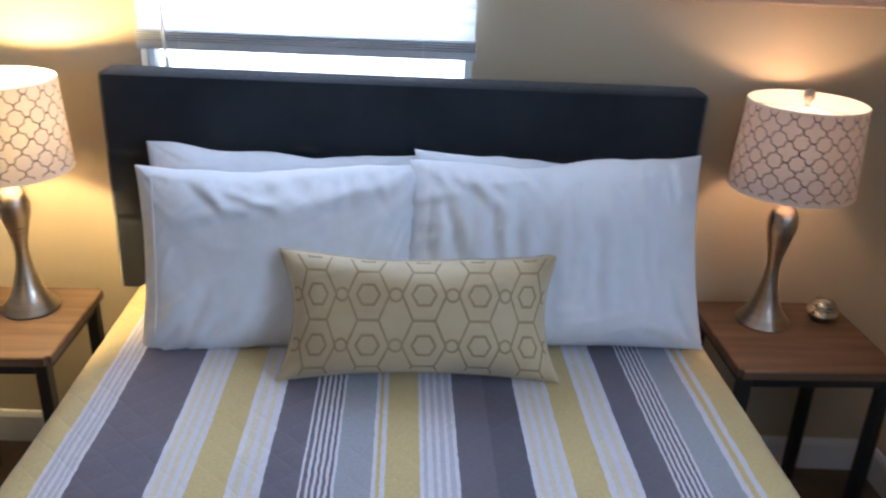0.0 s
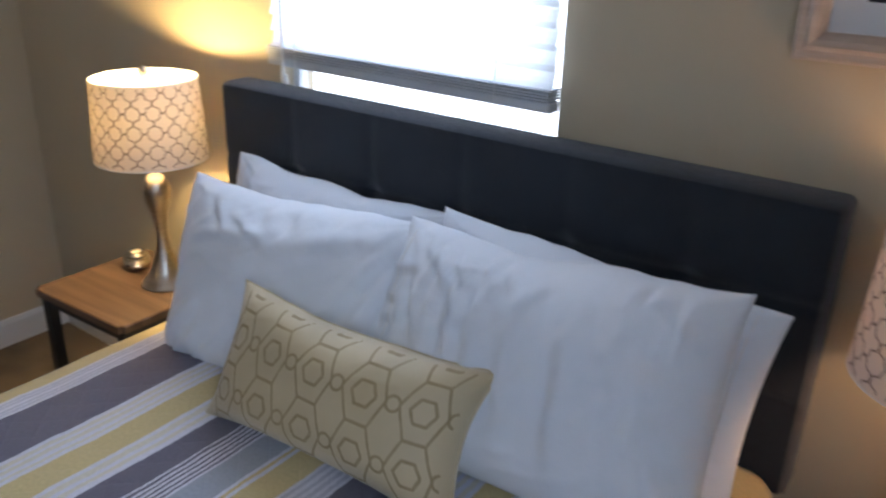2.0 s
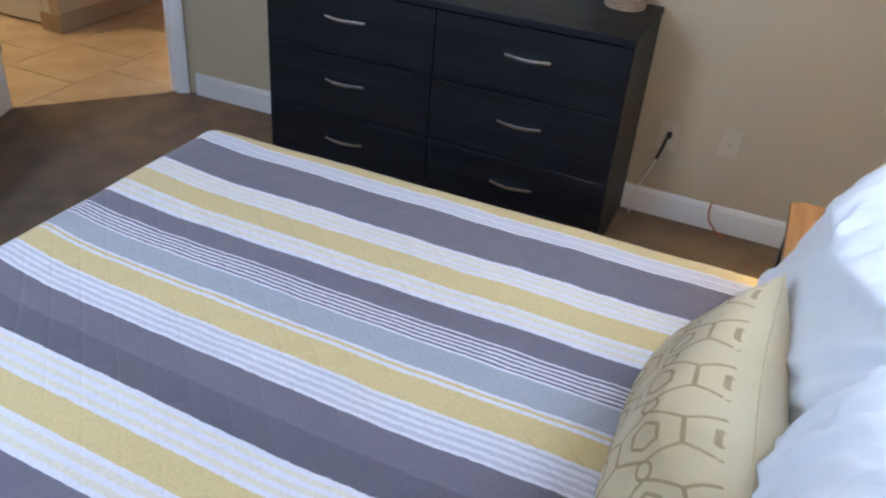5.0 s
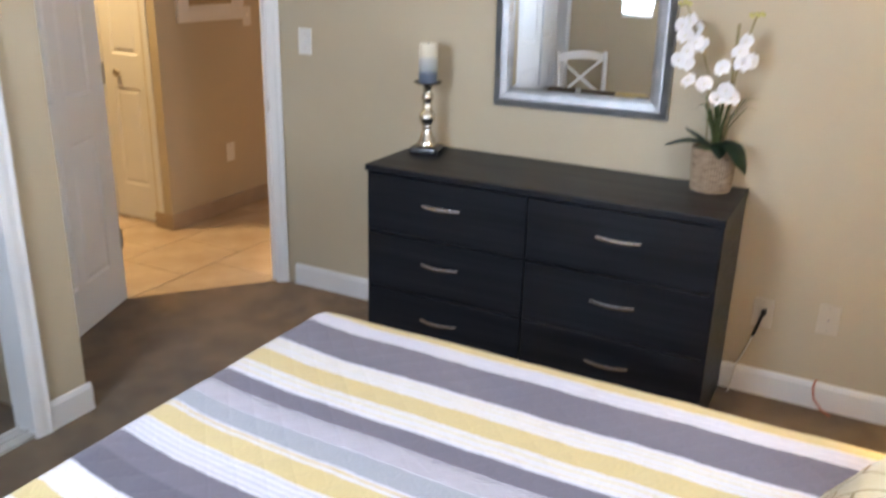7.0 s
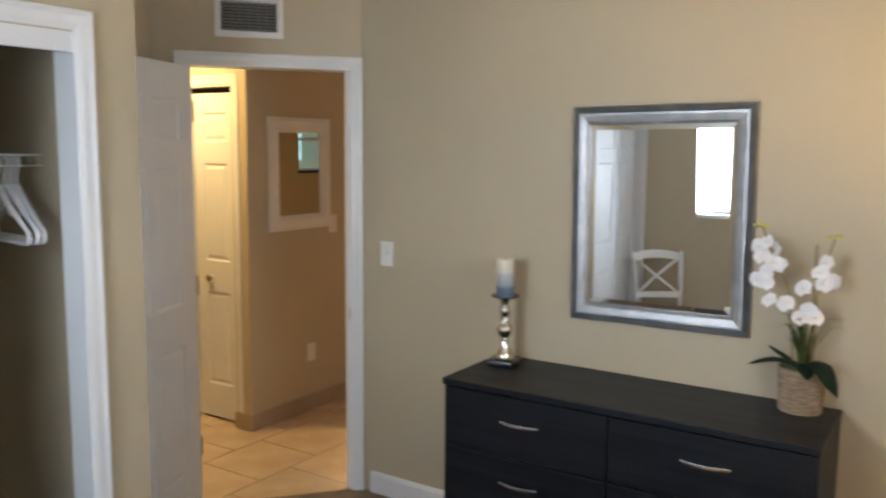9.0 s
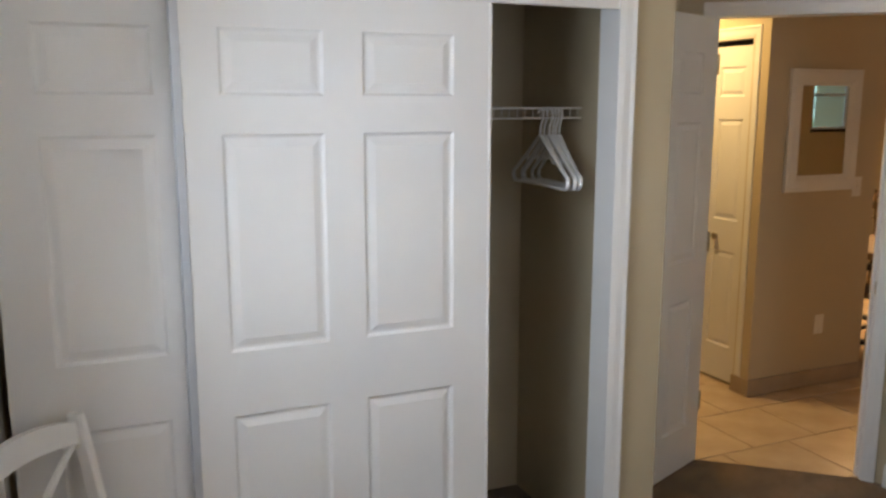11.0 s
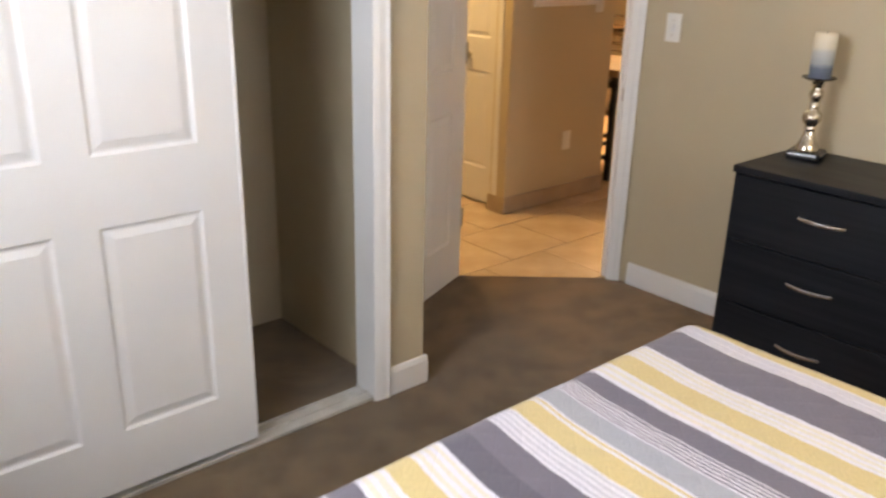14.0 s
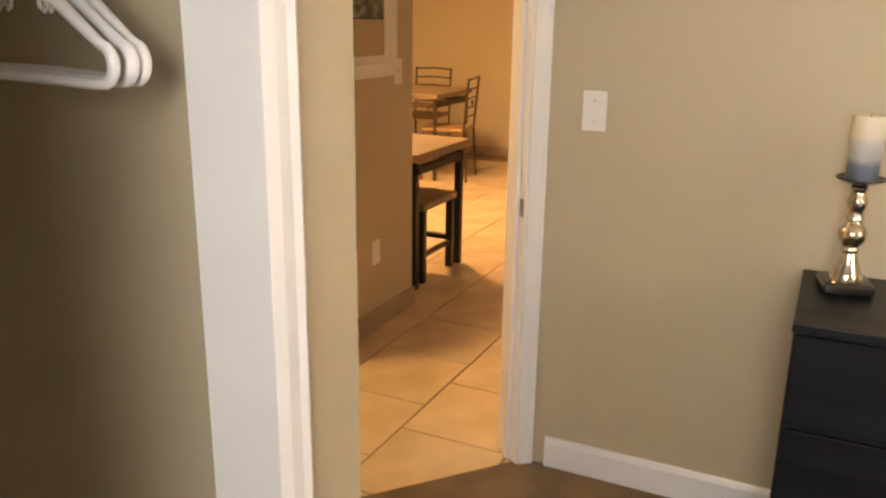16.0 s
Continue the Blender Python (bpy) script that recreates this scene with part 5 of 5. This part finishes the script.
def cross_back_chair(m):
    ob = thing("dining_chair", m, "white cross-back chair with a honey oak seat", "chair")
    bm = bmesh.new()
    out = []
    for t, wv in ((-0.18, 0.188), (-0.05, 0.206), (0.10, 0.218), (0.17, 0.215), (0.192, 0.200)):
        out.append((t, wv))
    ring = [(t, wv) for t, wv in out] + [(0.197, 0.10), (0.199, 0.0), (0.197, -0.10)] + [(t, -wv) for t, wv in out[::-1]] + [(-0.192, -0.10), (-0.195, 0.0), (-0.192, 0.10)]
    f = bm.faces.new([bm.verts.new((x, y, 0.432)) for x, y in ring])
    up = bmesh.ops.extrude_face_region(bm, geom=[f])
    bmesh.ops.translate(bm, vec=(0, 0, 0.024), verts=[v for v in up["geom"] if isinstance(v, bmesh.types.BMVert)])
    bmesh.ops.recalc_face_normals(bm, faces=bm.faces)
    bmesh.ops.bevel(bm, geom=[e for e in bm.edges if abs(e.verts[0].co.z - e.verts[1].co.z) < 1e-4], offset=0.006, segments=3, affect="EDGES")
    part("seat", bm, OAK, ob, "honey oak plank seat", True)

    def bar(pts, a, b, n=None):
        """A square-edged bar along points, a wide across y and b deep."""
        bm = bmesh.new()
        rings = []
        for p in pts:
            rings.append([bm.verts.new((p[0] + sx * b / 2, p[1] + sy * a / 2, p[2])) for sx, sy in ((-1, -1), (1, -1), (1, 1), (-1, 1))])
        for q, r in zip(rings, rings[1:]):
            for k in range(4):
                bm.faces.new((q[k], q[(k + 1) % 4], r[(k + 1) % 4], r[k]))
        bm.faces.new(rings[0][::-1])
        bm.faces.new(rings[-1])
        bmesh.ops.recalc_face_normals(bm, faces=bm.faces)
        bmesh.ops.bevel(bm, geom=[e for e in bm.edges if len(e.link_faces) == 2 and e.calc_face_angle(0) > 0.8], offset=0.003, segments=2, affect="EDGES")
        return bm

    for s in (-1, 1):
        part("back_post", bar([(-0.245, s * 0.178, 0.0), (-0.212, s * 0.176, 0.22), (-0.196, s * 0.176, 0.44), (-0.212, s * 0.182, 0.62), (-0.250, s * 0.190, 0.80), (-0.282, s * 0.196, 0.925)], 0.026, 0.038), WHITE, ob)
        part("front_leg", bar([(0.160, s * 0.185, 0.0), (0.150, s * 0.178, 0.432)], 0.034, 0.034), WHITE, ob)
        part("side_stretcher", tube([(-0.215, s * 0.177, 0.20), (0.155, s * 0.182, 0.17)], 0.010, 8), WHITE, ob, "", True)
        part("side_apron", boxes((-0.19, s * 0.178 - 0.009, 0.372, 0.15, s * 0.178 + 0.009, 0.432)), WHITE, ob)
    part("front_apron", boxes((0.141, -0.17, 0.372, 0.159, 0.17, 0.432)), WHITE, ob)
    part("back_apron", boxes((-0.205, -0.17, 0.372, -0.187, 0.17, 0.432)), WHITE, ob)
    part("cross_stretcher", tube([(-0.03, -0.18, 0.185), (-0.03, 0.18, 0.185)], 0.010, 8), WHITE, ob, "", True)

    def rail(z0, z1, rise, bow, x_of):
        bm = bmesh.new()
        rows_ = []
        for k in range(17):
            t = k / 8 - 1
            y = t * 0.186
            c = 1 - t * t
            x = x_of - bow * c
            lo, hi = z0 + rise * 0.75 * c, z1 + rise * c
            rows_.append([bm.verts.new(p) for p in ((x - 0.009, y, lo), (x + 0.009, y, lo), (x + 0.009 - 0.01, y, hi), (x - 0.009 - 0.01, y, hi))])
        for a, b in zip(rows_, rows_[1:]):
            for k in range(4):
                bm.faces.new((a[k], a[(k + 1) % 4], b[(k + 1) % 4], b[k]))
        bm.faces.new(rows_[0][::-1])
        bm.faces.new(rows_[-1])
        bmesh.ops.recalc_face_normals(bm, faces=bm.faces)
        return bm

    part("crest_rail", rail(0.845, 0.905, 0.030, 0.022, -0.270), WHITE, ob, "curved crest rail", True)
    part("lower_rail", rail(0.545, 0.590, 0.0, 0.022, -0.207), WHITE, ob, "curved lower rail", True)
    for s in (-1, 1):
        pts = []
        for k in range(9):
            t = k / 8
            y = s * (-0.165 + 0.33 * t)
            pts.append((-0.214 - 0.060 * t - 0.020 * (1 - (2 * t - 1) ** 2) + s * 0.005, y, 0.580 + 0.275 * t))
        part("cross_slat", bar(pts, 0.033, 0.012), WHITE, ob)
    return ob


cross_back_chair(pose(1.533, -2.593, 0, 0, 0, 144.2) @ Matrix.Diagonal((1, 1, 0.957, 1)))

# ---- hall and dining area beyond the doorway ----
struct("wall_hall", boxes((-2.745, -4.29, 0, -1.855, -4.17, ZC)), WALL, "beige wall in the hall", "wall")
struct("wall_hall_closet", boxes((-1.99, -7.3, 0, -1.87, -5.02, ZC)), WALL, "beige wall past the hall closet", "wall")
struct("wall_hall_header", boxes((-1.99, -5.02, 2.03, -1.87, -4.29, ZC)), WALL, "beige wall over the hall closet", "wall")
struct("wall_hall_return", boxes((-1.99, -4.30, 0, -1.87, -4.29, 2.03)), WALL, "beige wall edge at the hall closet", "wall")
struct("wall_far", boxes((-7.22, -7.3, 0, -7.10, 0.3, ZC), (-7.2, -7.42, 0, 2.0, -7.3, ZC), (0.9, -7.3, 0, 1.02, -3.83, ZC), (-7.1, -0.3, 0, -7.02, -0.18, ZC), (-6.42, -0.3, 0, XW - T, -0.18, ZC), (-7.02, -0.3, 0, -6.42, -0.18, 1.38), (-7.02, -0.3, 2.12, -6.42, -0.18, ZC), (-2.7, -6.6, 0, -2.6, -4.9, ZC)), WALL, "beige wall of the dining area", "wall")
struct("tile_skirting", boxes((-2.755, -4.17, 0, -1.845, -4.158, 0.095), (-2.757, -4.29, 0, -2.745, -4.17, 0.095), (-1.857, -4.30, 0, -1.845, -4.17, 0.095), (-7.1, -7.3, 0, -7.088, -0.3, 0.095)), TILEBASE, "brown tile skirting along the hall", "baseboard")
struct("hall_floor", boxes((-7.2, -7.3, -0.06, 1.0, -0.2, -0.009)), GROUT, "grout bed of the tiled hall floor", "floor")
casing(0.72, 2.03, 0.066, pose(-1.87, -4.30, 0, 0, 0, -90), "white casing round the hall closet")
bif = thing("bifold_door", pose(-1.895, -4.305, 0.012, 0, 0, -90), "white panelled bifold closet door in the hall", "bifold door")
bif["kind"] = "structure"
for x in (0.0, 0.358):
    part("door_slab", panel_door(0.352, 1.985, 0.03, [(0.075, 0.277)], [(0.21, 0.79), (0.98, 1.57), (1.70, 1.87)]), DOORWHITE, bif, m=pose(x + 0.352, 0, 0, 0, 0, 180))
part("door_knob", lathe([(0, 0.03), (0.012, 0.029), (0.017, 0.022), (0.014, 0.014), (0.007, 0.008), (0.007, 0), (0, 0)], 16), NICKEL, bif, "small round metal knob", True, pose(0.235, 0.0, 0.875, -90, 0, 0) @ Matrix.Diagonal((1.35, 1.35, 1, 1)))
# added black sheet in place of the unlit closet behind the doors
struct("closet_shade_sheet", boxes((-1.99, -5.02, 0, -1.94, -4.30, 2.03)), GAPSHADE, "dark sheet for the shade behind the bifold door", "door frame")

hm = thing("wall_mirror", pose(-2.284, -4.17, 1.520, 90, 0, 180), "rectangular mirror in a wide white stepped frame on the hall wall", "mirror")
part("frame", mitred(0.545, 0.685, [(0, 0), (0, 0.018), (0.004, 0.022), (0.016, 0.022), (0.020, 0.027), (0.060, 0.027), (0.066, 0.022), (0.074, 0.022), (0.080, 0.016), (0.092, 0.012), (0.092, 0.006)]), WHITE, hm, "white painted stepped frame")
part("glass", boxes((-0.182, -0.252, 0.003, 0.182, 0.252, 0.0085)), GLASS, hm, "mirror glass")
plate("light_switch", pose(-2.595, -4.17, 1.19, 0, 0, 180), "white switch plate beside the framed print", "light switch")
plate("outlet", pose(-2.377, -4.17, 0.375, 0, 0, 180), "white outlet low on the hall wall", "outlet")


# the living room end that the hall mirror shows: a narrow window on greenery, a botanical print
window("window_3", 0.60, 0.74, pose(-7.02, -0.3, 1.38), "narrow white window of the living room with greenery outside")
struct("window_ledge", soft_box(-7.05, -0.33, 1.345, -6.39, -0.302, 1.378, 0.004), DARKWOOD, "dark wooden window ledge", "window ledge")
# flat added sheet with its own blue-green glow behind the shrub
struct("backdrop", boxes((-11.0, 1.9, 0.0, -4.8, 1.93, 3.4)), DISTANCEGLOW, "glowing blue-green backdrop that stands for the distance outside the living room", "backdrop")
shrub = thing("shrub", pose(-7.60, 0.80, 0), "sunlit green shrub outside the living room window", "shrub")
part("trunk", tube([(0, 0, -0.05), (0.02, 0.01, 0.7), (-0.02, 0.0, 1.5)], [0.03, 0.024, 0.012], 8), STEM, shrub)
srnd = random.Random(23)
lv = bmesh.new()
for k in range(650):
    a, r, z = srnd.uniform(0, math.tau), 0.62 * math.sqrt(srnd.random()), srnd.uniform(1.0, 1.9)
    c = Vector((r * math.cos(a), 0.6 * r * math.sin(a), z))
    d = Vector((srnd.uniform(-1, 1), srnd.uniform(-1, 1), srnd.uniform(-0.6, 0.4))).normalized()
    sd = d.cross(Vector((0.3, 0.2, 1))).normalized()
    ln = srnd.uniform(0.04, 0.08)
    lv.faces.new([lv.verts.new(p) for p in (c, c + d * ln * 0.5 + sd * ln * 0.3, c + d * ln, c + d * ln * 0.5 - sd * ln * 0.3)])
part("crown", lv, SHRUB, shrub, "many small bright leaves")
botanical = thing("framed_print", pose(-7.10, -1.28, 1.66, 90, 0, 90), "grey botanical print in a thin dark frame on the wall", "picture")
part("frame", mitred(0.80, 0.62, [(0, 0), (0, 0.018), (0.012, 0.020), (0.014, 0.006)]), DARKWOOD, botanical)
part("print", boxes((-0.386, -0.296, 0.002, 0.386, 0.296, 0.007)), ARTGREEN, botanical)


def tube_table(m, w, d, h, label, mat_top, mat_leg, r):
    ob = thing("dining_table", m, label, "table")
    part("tabletop", soft_box(0, -d, h - 0.045, w, 0, h, 0.005), mat_top, ob)
    for x in (0.03, w - 0.03 - r):
        for y in (-d + 0.03, -0.03 - r):
            part("leg", soft_box(x, y, 0, x + r, y + r, h - 0.045, 0.003, 1), mat_leg, ob)
    part("rail", soft_box(0.03, -0.03 - r, h - 0.12, w - 0.03, -0.03, h - 0.08, 0.002, 1), mat_leg, ob)
    part("rail", soft_box(0.03, -d + 0.03, h - 0.12, w - 0.03, -d + 0.03 + r, h - 0.08, 0.002, 1), mat_leg, ob)
    for x in (0.03, w - 0.03 - r):
        part("end_rail", soft_box(x, -d + 0.03, h - 0.12, x + r, -0.03, h - 0.08, 0.002, 1), mat_leg, ob)
        part("stretcher", soft_box(x, -d + 0.03, 0.14, x + r, -0.03, 0.17, 0.002, 1), mat_leg, ob)
    return ob


tube_table(pose(-3.56, -4.215, 0), 0.66, 0.90, 0.75, "breakfast table with pale wood top and black frame", OAKPALE, BLACK, 0.04)
stool = thing("stool", pose(-3.46, -4.25, 0), "stool with pale wood seat and black legs under the table", "stool")
part("seat", soft_box(0, -0.36, 0.415, 0.42, 0, 0.455, 0.006), OAKPALE, stool)
for x in (0.01, 0.37):
    for y in (-0.35, -0.05):
        part("leg", soft_box(x, y, 0, x + 0.04, y + 0.04, 0.415, 0.002, 1), BLACK, stool)
for y in (-0.345, -0.045):
    part("stretcher", soft_box(0.02, y, 0.14, 0.4, y + 0.025, 0.165, 0.002, 1), BLACK, stool)

far_table = tube_table(pose(-6.35, -5.43, 0), 0.75, 1.2, 0.76, "small dining table with wood top and metal frame", OAKPALE, BRONZE, 0.026)

for z in (0.655, 0.555):
    part("apron_bar", tube([(0.735, -0.03, z), (0.735, -1.17, z)], 0.008, 6), BRONZE, far_table)
for k in range(7):
    part("apron_spindle", tube([(0.735, -0.10 - 0.165 * k, 0.555), (0.735, -0.10 - 0.165 * k, 0.70)], 0.006, 6), BRONZE, far_table)


def metal_chair(m):
    ob = thing("metal_chair", m, "brown metal dining chair with slatted back", "chair", "metal dining chairs")
    part("seat", soft_box(-0.19, -0.19, 0.43, 0.19, 0.19, 0.465, 0.012, 3), SEATTAN, ob, "tan padded seat")
    for s in (-1, 1):
        part("back_post", tube([(-0.22, s * 0.185, 0), (-0.19, s * 0.185, 0.44), (-0.23, s * 0.185, 0.90)], 0.011, 8), BRONZE, ob)
        part("front_leg", tube([(0.19, s * 0.18, 0), (0.175, s * 0.18, 0.435)], 0.011, 8), BRONZE, ob)
    for z in (0.56, 0.64, 0.72, 0.80, 0.885):
        x = -0.19 - 0.04 * (z - 0.44) / 0.46
        part("back_bar", tube([(x, -0.185, z), (x - 0.012, 0, z + 0.008), (x, 0.185, z)], 0.008, 8), BRONZE, ob)
    part("stretcher", tube([(-0.2, -0.185, 0.2), (-0.2, 0.185, 0.2)], 0.007, 8), BRONZE, ob)
    part("back_badge", boxes((-0.224, -0.02, 0.665, -0.212, 0.02, 0.70)), DARKWOOD, ob)
    return ob


mc = metal_chair(pose(-5.84, -5.44, 0, 0, 0, -80))
copy_thing(mc, pose(-5.30, -5.82, 0, 0, 0, 175))
copy_thing(mc, pose(-6.55, -6.03, 0, 0, 0, 5))

vase = thing("flower_vase", pose(-6.0, -6.03, 0.76), "small pot of yellow flowers on the dining table", "vase")
part("pot", lathe([(0, 0), (0.05, 0), (0.062, 0.06), (0.066, 0.12), (0.06, 0.122), (0.055, 0.10), (0, 0.10)], 24), WOVEN, vase, "", True)
rnd2 = random.Random(9)
bm = bmesh.new()
for k in range(46):
    a, r = rnd2.uniform(0, math.tau), rnd2.uniform(0, 0.10)
    c = Vector((r * math.cos(a), r * math.sin(a), 0.20 + rnd2.uniform(-0.05, 0.08)))
    bmesh.ops.create_icosphere(bm, subdivisions=1, radius=rnd2.uniform(0.012, 0.022), matrix=Matrix.Translation(c) @ pose(0, 0, 0, rnd2.uniform(0, 90), rnd2.uniform(0, 90), 0) @ Matrix.Diagonal((1, 1, 0.45, 1)))
part("blossom", bm, BUD, vase, "yellow blossoms")
bm = bmesh.new()
for k in range(14):
    a = math.tau * k / 14
    tube([(0, 0, 0.10), (0.05 * math.cos(a), 0.05 * math.sin(a), 0.17), (0.085 * math.cos(a), 0.085 * math.sin(a), 0.21)], 0.003, 5, bm)
part("foliage", bm, LEAF, vase)

for y in (-6.95, -6.35, -5.75):
    fp = thing("framed_picture", pose(-7.10, y, 1.89, 90, 0, 90), "dark framed picture on the dining wall", "picture", "dining wall pictures")
    part("frame", mitred(0.42, 0.52, [(0, 0), (0, 0.02), (0.03, 0.024), (0.035, 0.008)]), DARKWOOD, fp)
    part("print", boxes((-0.178, -0.228, 0.002, 0.178, 0.228, 0.008)), ARTGREY, fp)

cl = thing("ceiling_light", pose(-4.50, -5.58, ZC), "lit square glass ceiling lamp in the dining area", "ceiling lamp")
part("canopy", lathe([(0, 0), (0.06, 0), (0.055, -0.02), (0.02, -0.03), (0, -0.03)], 24), NICKEL, cl)
part("stem", tube([(0, 0, -0.03), (0, 0, -0.09)], 0.006, 8), NICKEL, cl)
part("glass_shade", soft_box(-0.045, -0.045, -0.19, 0.045, 0.045, -0.09, 0.01, 3), FIXTURE, cl, "lit frosted glass shade").visible_shadow = False

# ---- hall floor tiles, last ----
tb = box(bmesh.new(), 0.004, 0.004, -0.011, 0.416, 0.416, -0.004)
bmesh.ops.bevel(tb, geom=[e for e in tb.edges if e.verts[0].co.z > -0.005 and e.verts[1].co.z > -0.005], offset=0.002, segments=1, affect="EDGES")
tile_mesh = bpy.data.meshes.new("tile")
tb.to_mesh(tile_mesh)
tb.free()
tile_mesh.materials.append(TILE)
hall = bpy.data.objects["hall_floor"]
far_tiles = bmesh.new()
for r in range(-9, 8):
    y = -3.60 + r * 0.42
    shift = 0.20 if r % 2 == 0 else 0.0
    for c in range(-13, 7):
        x = -1.777 + shift + c * 0.42
        if not (-7.1 < x < 0.6 and -7.3 < y < -0.6):
            continue
        near = -4.8 < x < -0.6 and -4.9 < y < -2.7
        if near and not (x > XW - 0.1 and y > -3.0):
            t_ = new("tile", tile_mesh)
            t_.parent = hall
            t_.matrix_local = pose(x, y, 0)
        elif not (x > XW - 0.2 and y > -3.3):
            far_tiles.from_mesh(tile_mesh)
            far_tiles.verts.ensure_lookup_table()
            bmesh.ops.translate(far_tiles, vec=(x, y, 0), verts=far_tiles.verts[-len(tile_mesh.vertices):])
ft = part("far_tile", far_tiles, TILE, hall)
ft["kind"] = "stuff"
